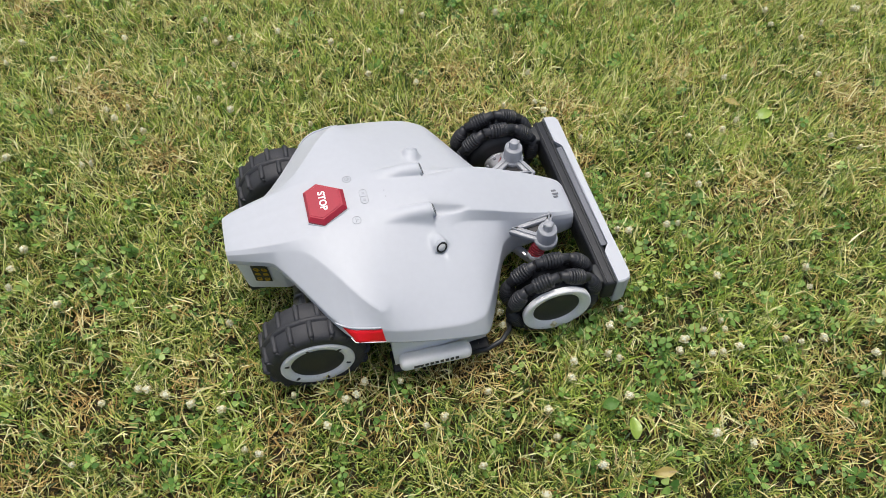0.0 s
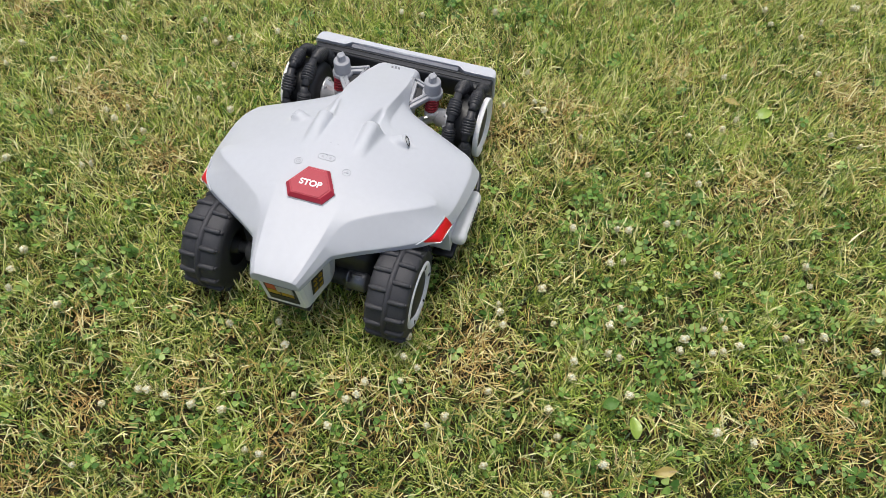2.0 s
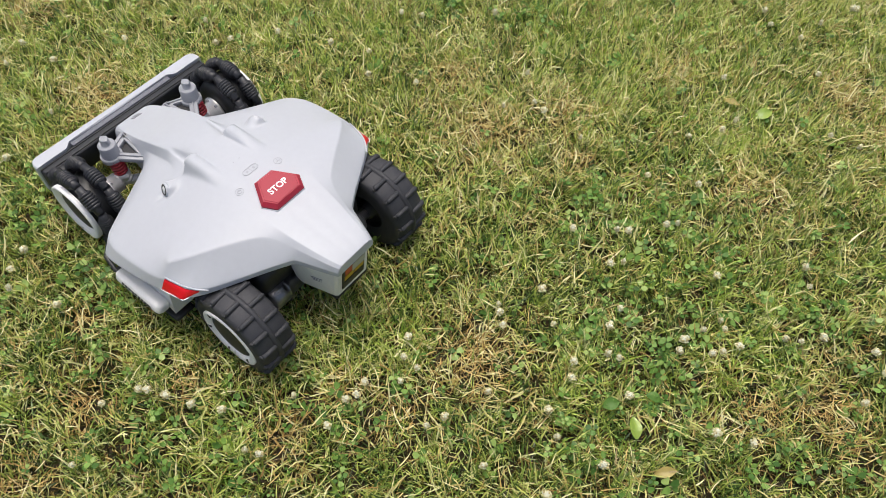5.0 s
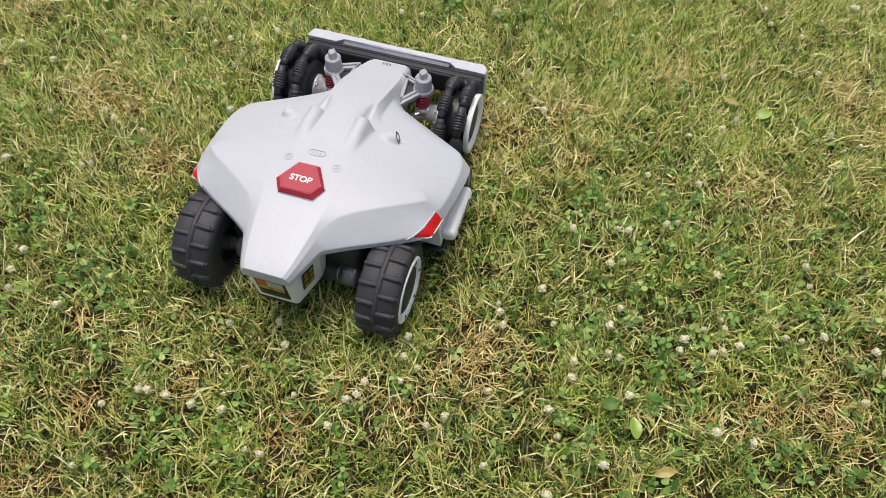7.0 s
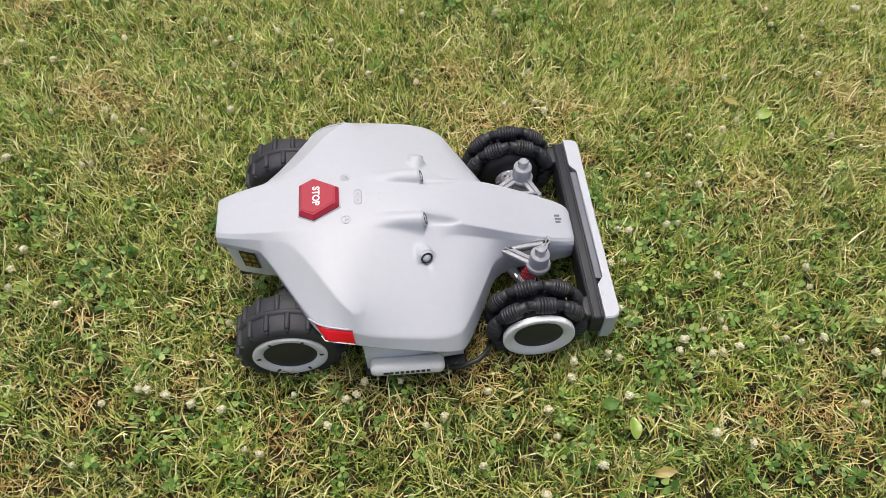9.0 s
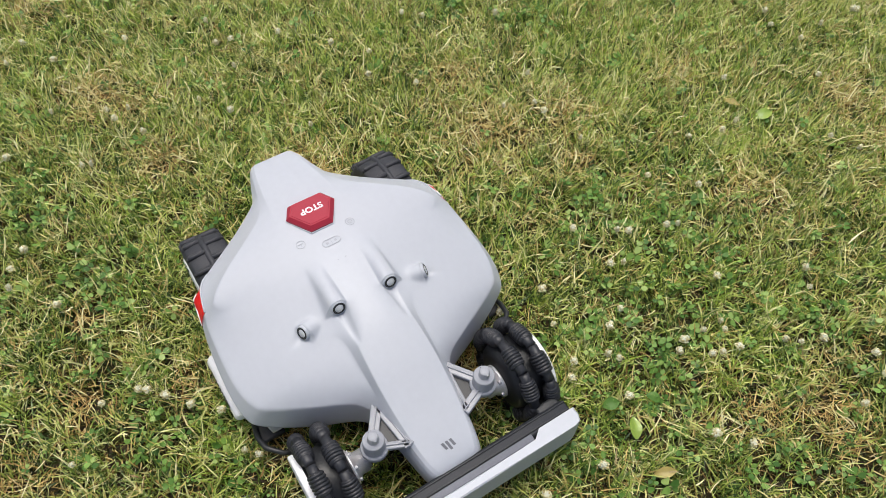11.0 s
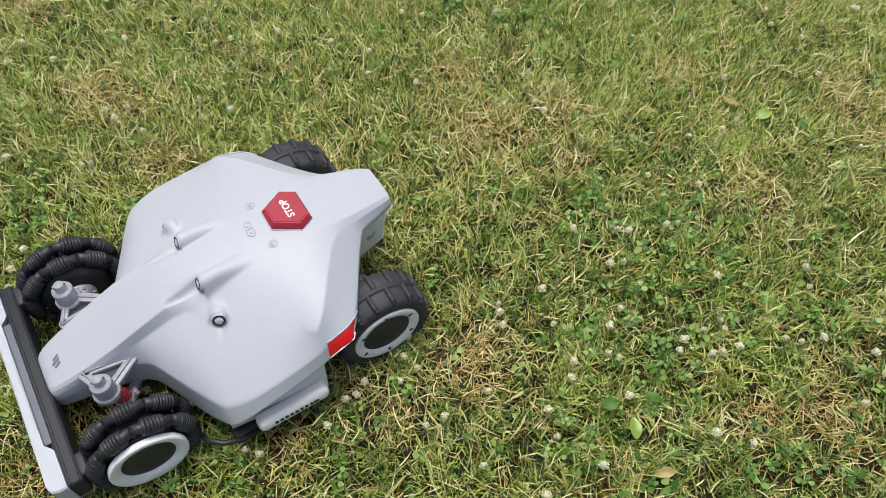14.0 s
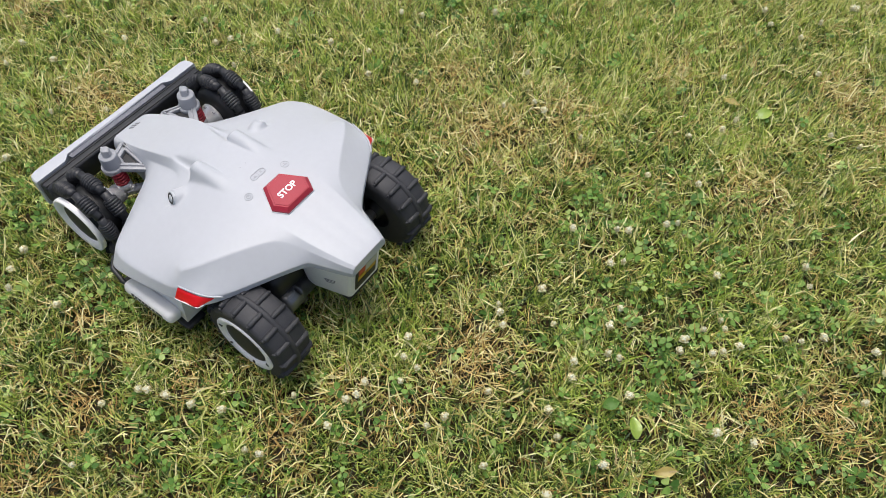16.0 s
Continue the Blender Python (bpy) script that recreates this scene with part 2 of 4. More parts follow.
# short blades below, their colours darkened as the shade in the gaps, then the longer ones above: thinner where the
# lawn is dry or full of clover
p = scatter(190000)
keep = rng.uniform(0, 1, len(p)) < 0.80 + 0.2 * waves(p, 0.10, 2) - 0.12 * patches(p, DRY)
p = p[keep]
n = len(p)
blades("shade_dark_short_grass", p, rng.uniform(0.014, 0.036, n), rng.uniform(0.0016, 0.0034, n), np.abs(rng.normal(0.60, 0.35, n)), rng.uniform(0.1, 1.2, n), UNDER,
       "short undergrowth of the lawn, coloured dark as the shade between the blades")
p, way = tufts(300000, 9, 0.0065)
dry, clo, lus = patches(p, DRY), patches(p, CLOVERED), patches(p, LUSHER)
keep = rng.uniform(0, 1, len(p)) < 0.62 + 0.40 * waves(p, 0.085, 3) + 0.22 * waves(p, 0.035, 6) - 0.48 * dry - 0.22 * clo + 0.10 * (p[:, 1] - 1.0)
p, way = p[keep], way[keep]
n = len(p)
blades("lawn_grass", p, rng.gamma(6, 0.0070, n).clip(0.016, 0.080), rng.uniform(0.0014, 0.0042, n), np.abs(rng.normal(0.55, 0.35, n)), rng.uniform(0.1, 1.2, n), GRASS,
       "olive-green mown lawn grass, partly dry", heading=way)
# the lawn goes on all round, coarser
far = np.random.default_rng(77)
p = far.normal(0, 1.35, (125000, 2)) + np.array([0, 1.2])
inside = (p[:, 1] > 0.35) & (p[:, 1] < 2.11) & (np.abs(p[:, 0]) < 0.815 + (p[:, 1] - 0.36) * 0.40)
p = p[~inside]
n = len(p)
blades("lawn_beyond", p, far.uniform(0.030, 0.075, n), far.uniform(0.003, 0.0062, n), np.abs(rng.normal(0.6, 0.35, n)), rng.uniform(0.1, 1.2, n), GRASS,
       "olive-green mown lawn farther out")
# lush tufts, denser far out: their pale colour puts in the far brightness
p, way = tufts(110000, 7, 0.008)
keep = rng.uniform(0, 1, len(p)) < 0.12 + 0.46 * (p[:, 1] - 1.0) + 0.22 * waves(p, 0.13, 8).clip(0, 1) + 0.12 * waves(p, 0.3, 31) + 0.70 * patches(p, LUSHER) - 0.2 * patches(p, DRY)
p, way = p[keep], way[keep]
n = len(p)
blades("lush_grass", p, rng.uniform(0.028, 0.070, n), rng.uniform(0.0020, 0.0046, n), np.abs(rng.normal(0.55, 0.28, n)), rng.uniform(0.2, 1.1, n), LUSH,
       "taller fresh green grass in tufts", heading=way)
# dry straw lying in the lawn, also denser far out to brighten it by colour
p = scatter(120000)
keep = rng.uniform(0, 1, len(p)) < 0.12 + 0.16 * (p[:, 1] - 1.0) + 0.20 * waves(p, 0.10, 12) + (0.10 + 0.25 * p[:, 1]) * patches(p, DRY) - 0.12 * patches(p, CLOVERED)
p = p[keep]
n = len(p)
blades("dry_straw", p, rng.uniform(0.018, 0.066, n), rng.uniform(0.0014, 0.0036, n), rng.normal(1.10, 0.32, n).clip(0.2, 1.5), rng.uniform(-0.2, 0.6, n), STRAW,
       "pale dead grass stalks lying through the lawn", lift=rng.uniform(0.004, 0.036, n), category="dry grass")


# russet thatch where the grass has died back
p = scatter(90000)
keep = rng.uniform(0, 1, len(p)) < 0.05 + 0.16 * waves(p, 0.07, 41).clip(0, 1) + 0.70 * patches(p, DRY) ** 1.5
p = p[keep]
n = len(p)
blades("dead_thatch", p, rng.uniform(0.016, 0.050, n), rng.uniform(0.0014, 0.0032, n), rng.normal(1.15, 0.3, n).clip(0.2, 1.5), rng.uniform(-0.2, 0.6, n), THATCH,
       "russet dead thatch matted in worn patches of the lawn", lift=rng.uniform(0.004, 0.030, n), category="dry grass")


# clover leaves: three rounded leaflets, notched at the tip
def clover(count):
    p = scatter(count)
    keep = rng.uniform(0, 1, len(p)) < 0.06 + 0.18 * waves(p, 0.12, 21).clip(0, 1) + 0.42 * patches(p, CLOVERED) - 0.1 * patches(p, DRY)
    p = p[keep]
    n = len(p)
    size, turn, high = rng.uniform(0.0045, 0.0125, n), rng.uniform(0, 6.28, n), rng.uniform(0.014, 0.046, n)
    tip = np.stack([rng.normal(0, 0.42, n), rng.normal(-0.05, 0.42, n)], 1)
    leaf = np.array([(0, 0, 0), (0.45, 0.48, 0.10), (0.95, 0.58, 0.14), (1.28, 0.30, 0.10), (1.16, 0, 0.0), (1.28, -0.30, 0.10), (0.95, -0.58, 0.14), (0.45, -0.48, 0.10), (0.7, 0, -0.05)])
    fan = np.array([[8, k, k + 1] for k in range(7)] + [[8, 7, 0]])
    verts, tris, base = [], [], 0
    for k in range(3):
        a = turn + k * 2.094 + rng.normal(0, 0.12, n)
        c, s = np.cos(a)[:, None], np.sin(a)[:, None]
        v = leaf[None] * size[:, None, None] * rng.uniform(0.85, 1.1, n)[:, None, None]
        x, y, z = v[..., 0] + 0.001, v[..., 1], v[..., 2] * rng.uniform(-0.6, 1.6, n)[:, None]
        X, Y = c * x - s * y, s * x + c * y
        Z = z + X * tip[:, :1] + Y * tip[:, 1:] + high[:, None]
        verts.append(np.stack([X + p[:, :1], Y + p[:, 1:], Z], 2).reshape(-1, 3))
        tris.append((fan[None] + (np.arange(n) * 9)[:, None, None]).reshape(-1, 3) + base)
        base += n * 9
    # stalks
    q = np.stack([p[:, 0], p[:, 1], high - 0.001], 1)
    foot = np.stack([p[:, 0] + rng.normal(0, 0.008, n), p[:, 1] + rng.normal(0, 0.008, n), np.zeros(n)], 1)
    d = np.array([0.0006, 0.0003, 0])
    verts.append(np.stack([foot - d, foot + d, q + d, q - d], 1).reshape(-1, 3))
    tris.append((np.array([[0, 1, 2], [0, 2, 3]])[None] + (np.arange(n) * 4)[:, None, None]).reshape(-1, 3) + base)
    return tri_mesh("clover_leaves", np.concatenate(verts), np.concatenate(tris), CLOVER, "green three-part clover leaves among the grass", "clover")


clover(21000)

# white clover flowers, each on its stem
NEAR_FLOWERS = [
    (0.205, 0.448), (0.082, 0.494), (0.327, 0.5), (-0.351, 0.516), (-0.384, 0.519), (0.227, 0.56), (0.618, 0.564),
    (-0.214, 0.572), (-0.024, 0.58), (0.002, 0.592), (-0.431, 0.596), (-0.496, 0.608), (-0.191, 0.624), (-0.294, 0.626),
    (-0.557, 0.629), (-0.163, 0.633), (-0.623, 0.639), (0.854, 0.647), (0.095, 0.658), (0.386, 0.66), (-0.082, 0.672),
    (-0.149, 0.673), (-0.045, 0.699), (0.929, 0.725), (0.271, 0.727), (0.381, 0.743), (0.346, 0.746), (-0.323, 0.757),
    (0.577, 0.761), (0.634, 0.769), (-0.075, 0.784), (0.525, 0.787), (0.776, 0.787), (-0.348, 0.794), (0.821, 0.795),
    (0.563, 0.811), (0.139, 0.813), (0.607, 0.816), (0.243, 0.823), (0.36, 0.823), (-0.828, 0.839), (0.607, 0.84),
    (0.131, 0.852),
]
FAR_FLOWERS = [
    (-0.959, 0.864), (0.225, 0.891), (-0.964, 0.916), (0.82, 0.93), (0.626, 0.944), (0.406, 0.971), (-0.941, 0.977),
    (0.817, 0.983), (0.377, 0.985), (0.43, 1.069), (0.311, 1.071), (0.552, 1.086), (-0.872, 1.219), (-0.895, 1.226),
    (0.623, 1.226), (-1.08, 1.249), (-0.758, 1.335), (1.04, 1.346), (-0.847, 1.375), (0.633, 1.375), (1.002, 1.391),
    (-0.872, 1.398), (-1.025, 1.399), (-0.827, 1.41), (0.745, 1.414), (0.156, 1.466), (0.235, 1.483), (-1.193, 1.573),
    (-0.579, 1.59), (-1.073, 1.604), (1.021, 1.611), (-0.226, 1.659), (-1.18, 1.664), (-0.65, 1.678), (-0.336, 1.687),
    (-0.607, 1.703), (-0.485, 1.741), (0.999, 1.759), (-0.694, 1.76), (0.93, 1.813), (-0.077, 1.825), (-0.141, 1.83),
    (0.929, 1.875), (1.207, 1.898),
]

MORE_FLOWERS = [
    (-0.644, 1.455), (-0.343, 1.384), (-0.219, 1.57), (-0.084, 1.553), (-0.562, 1.431), (-0.906, 1.7), (0.22, 1.596),
    (0.262, 1.455), (0.343, 1.362), (0.712, 1.384), (0.403, 1.066), (0.5, 1.236), (0.531, 1.083), (1.176, 1.895),
    (0.751, 1.582), (0.135, 1.83), (1.078, 1.821), (0.129, 0.831), (0.386, 0.857), (0.597, 0.757), (0.266, 0.689),
    (0.742, 0.79), (0.927, 0.771), (0.508, 0.755), (0.552, 0.572), (0.228, 0.617), (-0.595, 0.638), (-0.449, 0.789),
    (-0.073, 0.722), (-0.702, 0.484), (-0.677, 0.612),
]


def flower_head(seed, wilted):
    """A ball of small pointed florets, the lowest ones drooping."""
    g = random.Random(seed)
    bm = BM()
    count = 46
    bmesh.ops.create_icosphere(bm, subdivisions=2, radius=0.0060)
    for k in range(count):
        z = 1 - 1.75 * (k + 0.5) / count
        a = 2.39996 * k + g.uniform(-0.2, 0.2)
        r = math.sqrt(max(0, 1 - z * z))
        d = Vector((r * math.cos(a), r * math.sin(a), z))
        droop = (0.9 if wilted else 0.35) * (1 - z) * 0.5
        way = (d + Vector((0, 0, 0.35 - droop * 1.6)) + Vector((g.uniform(-1, 1), g.uniform(-1, 1), g.uniform(-1, 1))) * 0.34).normalized()
        u = way.orthogonal().normalized()
        v = way.cross(u)
        long = g.uniform(0.0034, 0.0072)
        base = d * 0.0040
        mid = [base + way * long * 0.70 + (math.cos(t) * u + math.sin(t) * v) * 0.0027 for t in (0, 2.09, 4.19)]
        b, t = bm.verts.new(base), bm.verts.new(base + way * long + u * g.uniform(-0.001, 0.001))
        m = [bm.verts.new(q) for q in mid]
        for i in range(3):
            bm.faces.new((b, m[i], m[(i + 1) % 3]))
            bm.faces.new((t, m[(i + 1) % 3], m[i]))
    return bm


def flower(seed, wilted):
    f = tagged(new("clover_flower"), "wilting cream clover flower in the grass" if wilted else "round white clover flower in the grass", "flower", "clover flowers in the lawn")
    part("flower_head", flower_head(seed, wilted), PETAL, f, at=pose(0, 0, 0.056, random.uniform(-20, 20), random.uniform(-20, 20)))
    part("stem", tube(BM(), [(0.004, 0.002, 0), (0.002, 0, 0.022), (0, 0, 0.056)], 0.0007, 5), STEM, f)
    return f


kinds = [flower(4, False), flower(9, False), flower(15, True)]
for k, (x, y) in enumerate(NEAR_FLOWERS + FAR_FLOWERS + MORE_FLOWERS):
    size = random.uniform(0.65, 1.08)
    m = pose(x, y, 0, random.uniform(-9, 9), random.uniform(-9, 9), random.uniform(0, 360))
    if k < 3:
        f = kinds[k]
        f.matrix_basis = m
    else:
        f = copy_thing(kinds[2 if random.random() < 0.25 else random.randrange(2)], m)
    f.scale = (size, size * random.uniform(0.8, 1.2), random.uniform(0.85, 1.15))

# a few broad leaves
def broad_leaf(x, y, turn, long, wide, mat, label, tilt=12):
    bm = BM()
    rows = []
    for k in range(9):
        u = k / 8
        w = wide * math.sin(math.pi * min(1, u * 0.94 + 0.05)) ** 0.8
        z = 0.006 * math.sin(math.pi * u)
        rows.append([bm.verts.new((long * (u - 0.5), w * v, z - 0.0025 * (1 - abs(v) * 2) * 1.2 + 0.0006 * math.sin(9 * u + 4 * v))) for v in (-0.5, -0.25, 0, 0.25, 0.5)])
    for a, b in zip(rows, rows[1:]):
        for i in range(4):
            bm.faces.new((a[i], b[i], b[i + 1], a[i + 1]))
    ob = part("broad_leaf", bm, mat, None, at=pose(x, y, 0.038, tilt, -8, turn))
    part("leaf_stalk", tube(BM(), [(-0.5 * long, 0, 0.0), (-0.62 * long, 0, -0.012), (-0.66 * long, 0, -0.036)], 0.0008, 6), STEM, ob)
    return tagged(ob, label, "leaf", "broad leaves in the lawn")


broad_leaf(0.394, 0.590, 95, 0.046, 0.027, LUSH, "broad oval green plantain leaf in the grass")
broad_leaf(0.352, 0.640, 15, 0.036, 0.026, CLOVER, "broad oval green plantain leaf in the grass")
broad_leaf(0.440, 0.655, 160, 0.034, 0.026, CLOVER, "broad oval green plantain leaf in the grass")
broad_leaf(0.840, 1.470, 20, 0.050, 0.032, LUSH, "broad oval green plantain leaf in the grass")
broad_leaf(0.762, 1.512, -40, 0.046, 0.018, STRAW, "curled pale dead leaf on the grass")
broad_leaf(0.444, 0.500, 10, 0.044, 0.022, STRAW, "curled pale dead leaf on the grass")


# ---- the robot mower; x forward, origin on the ground under its rear axle ----
SHELL = [  # x, then (y, z): middle, plateau edge, flank, shoulder, rim, lower rim; sharpness of the shoulder
    (-0.131, (0, 0.252), (0.018, 0.252), (0.039, 0.251), (0.046, 0.247), (0.051, 0.237), (0.051, 0.224), 0.6),
    (-0.112, (0, 0.259), (0.024, 0.259), (0.047, 0.258), (0.055, 0.253), (0.060, 0.240), (0.061, 0.227), 0.6),
    (-0.045, (0, 0.271), (0.030, 0.271), (0.059, 0.269), (0.070, 0.261), (0.083, 0.242), (0.084, 0.228), 0.7),
    (-0.018, (0, 0.276), (0.034, 0.276), (0.063, 0.274), (0.076, 0.265), (0.118, 0.234), (0.119, 0.220), 1.0),
    (0.020, (0, 0.282), (0.036, 0.282), (0.066, 0.281), (0.090, 0.275), (0.180, 0.224), (0.182, 0.211), 1.0),
    (0.045, (0, 0.285), (0.038, 0.285), (0.070, 0.284), (0.123, 0.2735), (0.222, 0.221), (0.225, 0.205), 1.0),
    (0.065, (0, 0.287), (0.040, 0.287), (0.075, 0.286), (0.152, 0.2710), (0.246, 0.2200), (0.254, 0.201), 1.0),
    (0.083, (0, 0.288), (0.042, 0.288), (0.080, 0.286), (0.180, 0.2680), (0.257, 0.2215), (0.274, 0.2005), 1.0),
    (0.105, (0, 0.289), (0.043, 0.288), (0.088, 0.285), (0.213, 0.2625), (0.263, 0.2220), (0.278, 0.1965), 1.0),
    (0.135, (0, 0.289), (0.044, 0.288), (0.096, 0.282), (0.249, 0.2500), (0.270, 0.2195), (0.282, 0.1875), 0.7),
    (0.155, (0, 0.289), (0.045, 0.288), (0.100, 0.280), (0.243, 0.2430), (0.276, 0.213), (0.288, 0.183), 0.2),
    (0.220, (0, 0.286), (0.050, 0.283), (0.100, 0.268), (0.214, 0.234), (0.280, 0.202), (0.295, 0.174), 0.05),
    (0.270, (0, 0.281), (0.053, 0.268), (0.096, 0.254), (0.208, 0.225), (0.281, 0.194), (0.298, 0.165), 0.05),
    (0.312, (0, 0.274), (0.054, 0.256), (0.082, 0.244), (0.198, 0.214), (0.278, 0.184), (0.298, 0.152), 0.05),
    (0.346, (0, 0.266), (0.057, 0.256), (0.074, 0.237), (0.184, 0.207), (0.262, 0.175), (0.289, 0.132), 0.05),
    (0.368, (0, 0.259), (0.059, 0.252), (0.073, 0.230), (0.162, 0.204), (0.226, 0.172), (0.250, 0.108), 0.05),
    (0.400, (0, 0.247), (0.061, 0.242), (0.072, 0.219), (0.120, 0.197), (0.162, 0.173), (0.180, 0.092), 0.1),
    (0.425, (0, 0.238), (0.062, 0.233), (0.071, 0.210), (0.088, 0.194), (0.112, 0.175), (0.121, 0.095), 0.2),
    (0.445, (0, 0.229), (0.062, 0.224), (0.070, 0.204), (0.076, 0.187), (0.084, 0.164), (0.087, 0.098), 0.3),
    (0.510, (0, 0.199), (0.060, 0.195), (0.066, 0.186), (0.070, 0.171), (0.073, 0.148), (0.073, 0.100), 0.3),
    (0.585, (0, 0.165), (0.050, 0.163), (0.056, 0.158), (0.060, 0.149), (0.063, 0.132), (0.063, 0.100), 0.3),
    (0.611, (0, 0.150), (0.040, 0.149), (0.047, 0.146), (0.053, 0.139), (0.056, 0.124), (0.056, 0.098), 0.3),
    (0.619, (0, 0.137), (0.030, 0.136), (0.038, 0.134), (0.044, 0.129), (0.048, 0.118), (0.048, 0.098), 0.3),
]


def shell_mesh():
    bm = BM()
    rows = []
    for x, *prof, sharp in SHELL:
        mid, edge = prof[0], prof[1]
        prof.insert(1, (edge[0] * 0.58, mid[1] - 0.001))
        left = [bm.verts.new((x, y, z)) for y, z in prof]
        right = [bm.verts.new((x, -y, z)) for y, z in prof[1:]]
        rows.append(right[::-1] + left)
    for a, b in zip(rows, rows[1:]):
        for k in range(len(a) - 1):
            bm.faces.new((a[k], b[k], b[k + 1], a[k + 1]))
        bm.faces.new((a[0], a[-1], b[-1], b[0]))
    bm.faces.new(rows[0])
    bm.faces.new(rows[-1][::-1])
    crease = bm.edges.layers.float.new("crease_edge")
    n = len(rows[0])
    for r in range(len(rows) - 1):
        x = rows[r][0].co.x
        flank = 0.85 if x < 0.05 else 0.6 if x > 0.30 else 0.1
        nose = 0.6 if x > 0.33 else 0.0
        for k, c in ((0, 0.9), (1, 0.9), (2, SHELL[r][-1]), (3, flank), (4, nose)):
            for j in (k, n - 1 - k):
                bm.edges.get((rows[r][j], rows[r + 1][j]))[crease] = c
    for r, c in ((0, 0.75), (-1, 0.6)):
        for k in range(n):
            e = bm.edges.get((rows[r][k], rows[r][(k + 1) % n]))
            if e:
                e[crease] = c
    for r in range(1, len(rows) - 1):
        # across the cover: the corner of the lamps and the line where the wings end
        c = {0.083: 0.5, 0.346: 0.3, -0.045: 0.45, 0.425: 0.3}.get(SHELL[r][0], 0)
        for k in (0, 1, n - 3, n - 2):
            bm.edges.get((rows[r][k], rows[r][k + 1]))[crease] = c
    return bm


def subdivide(ob, levels=2):
    s = ob.modifiers.new("round", "SUBSURF")
    s.levels = s.render_levels = levels
    return ob


from mathutils.bvhtree import BVHTree

mower = tagged(new("robot_lawn_mower"), "white four-wheeled robotic lawn mower turning on the lawn", "robotic mower")
shell = subdivide(part("shell", shell_mesh(), WHITE, mower, "glossy white moulded plastic cover"), 4)
# sensor pods: middle of the face, the way it looks, radius, length of the mound behind, depth and fall of the hollow before it
PODS = [((0.284, 0.0548 * s, 0.2745), (1, 0, -0.022), 0.0148, 0.120, 0.0180, -0.10, 0.080) for s in (1, -1)]
PODS += [((0.284, 0.1290 * s, 0.2490), (0.30, 0.92 * s, 0.30), 0.0145, 0.055, 0.0155, -0.06, 0.085) for s in (1, -1)]


def mould(ob):
    """Raise a mound behind each sensor and press a hollow before it, both blending into the cover."""
    bpy.context.view_layer.update()
    me = bpy.data.meshes.new_from_object(ob.evaluated_get(bpy.context.evaluated_depsgraph_get()))
    ob.modifiers.clear()
    places, steep = [v.co.copy() for v in me.vertices], [v.normal.z for v in me.vertices]
    for k, (x, y, z) in enumerate(places):
        if steep[k] < 0.25:
            continue
        for (tx, ty, tz), way, r, long, deep, fall, reach in PODS:
            d = Vector((way[0], way[1])).normalized()
            u = (x - tx) * d.x + (y - ty) * d.y
            w = abs(-(x - tx) * d.y + (y - ty) * d.x)
            if w > 2.6 * r or u < -long or u > reach:
                continue
            if u <= 0:
                axis = tz + u * way[2] / Vector((way[0], way[1])).length
                big = r * 1.2
                top = axis + r - big + (math.sqrt(big * big - w * w) if w < big * 0.97 else big * 0.243 - 2.2 * (w - big * 0.97))
                f = min(1.0, (u + long) / (long * 0.7))
                gap = top - z
                z += (gap + math.sqrt(gap * gap + 0.000025)) / 2 * f * f * (3 - 2 * f)
            else:
                wide = r * (1.12 - 0.45 * u / reach)
                low = tz - deep + fall * u + deep * 0.9 * min(4.0, (w / wide) ** 2)
                gap = z - low
                z -= (gap + math.sqrt(gap * gap + 0.000009)) / 2 * min(1.0, (reach - u) / (reach * 0.4))
        places[k].z = z
    me.vertices.foreach_set("co", np.array(places, dtype=np.float32).ravel())
    me.update()
    ob.data = me


mould(shell)
bpy.context.view_layer.update()
SKIN = BVHTree.FromPolygons([v.co for v in shell.data.vertices], [p.vertices for p in shell.data.polygons])


def on_shell(x, y, lift=0.0):
    """The frame of the cover's surface at x, y: its own x axis points to the mower's front."""
    p, n, _, _ = SKIN.ray_cast(Vector((x, y, 0.5)), Vector((0, 0, -1)))
    n = -n if n.z < 0 else n
    u = (Vector((1, 0, 0)) - n * n.x).normalized()
    v = n.cross(u)
    m = Matrix((u, v, n)).transposed().to_4x4()
    m.translation = p + n * lift
    return m


def ring(bm, radius, width, m, lift=0.0004, steps=28, depth=0.0006):
    """A thin flat ring."""
    for r0, r1 in ((radius - width / 2, radius + width / 2),):
        a, b, c, d = ([bm.verts.new(m @ Vector((r * math.cos(2 * math.pi * k / steps), r * math.sin(2 * math.pi * k / steps), z)))
                       for k in range(steps)] for r, z in ((r0, 0), (r0, depth), (r1, depth), (r1, 0)))
        for p, q in ((a, b), (b, c), (c, d)):
            for k in range(steps):
                j = (k + 1) % steps
                bm.faces.new((p[k], p[j], q[j], q[k]))
    return bm


# stop button: a bevelled six-sided plate in a pale frame
STOP = [(-0.034, 0.037), (-0.034, -0.037), (-0.005, -0.053), (0.046, -0.0235), (0.046, 0.0235), (-0.005, 0.053)]
at_button = on_shell(0.0735, 0.0)
part("button_frame", slab(BM(), [(x * 1.05, y * 1.045) for x, y in STOP], -0.004, 0.0010, at_button, 0.0008), WHITE, mower,
     "pale frame of the stop button", smooth=False)
stop = part("stop_button", slab(BM(), STOP, -0.004, 0.0125, at_button, 0.0075), STOPRED, mower, "red hexagonal stop button", smooth=False)
bm = slab(BM(), [(x * 0.80, y * 0.80) for x, y in STOP], 0.0118, 0.0134, at_button, 0.001)
part("button_face", bm, STOPRED, stop, smooth=False)


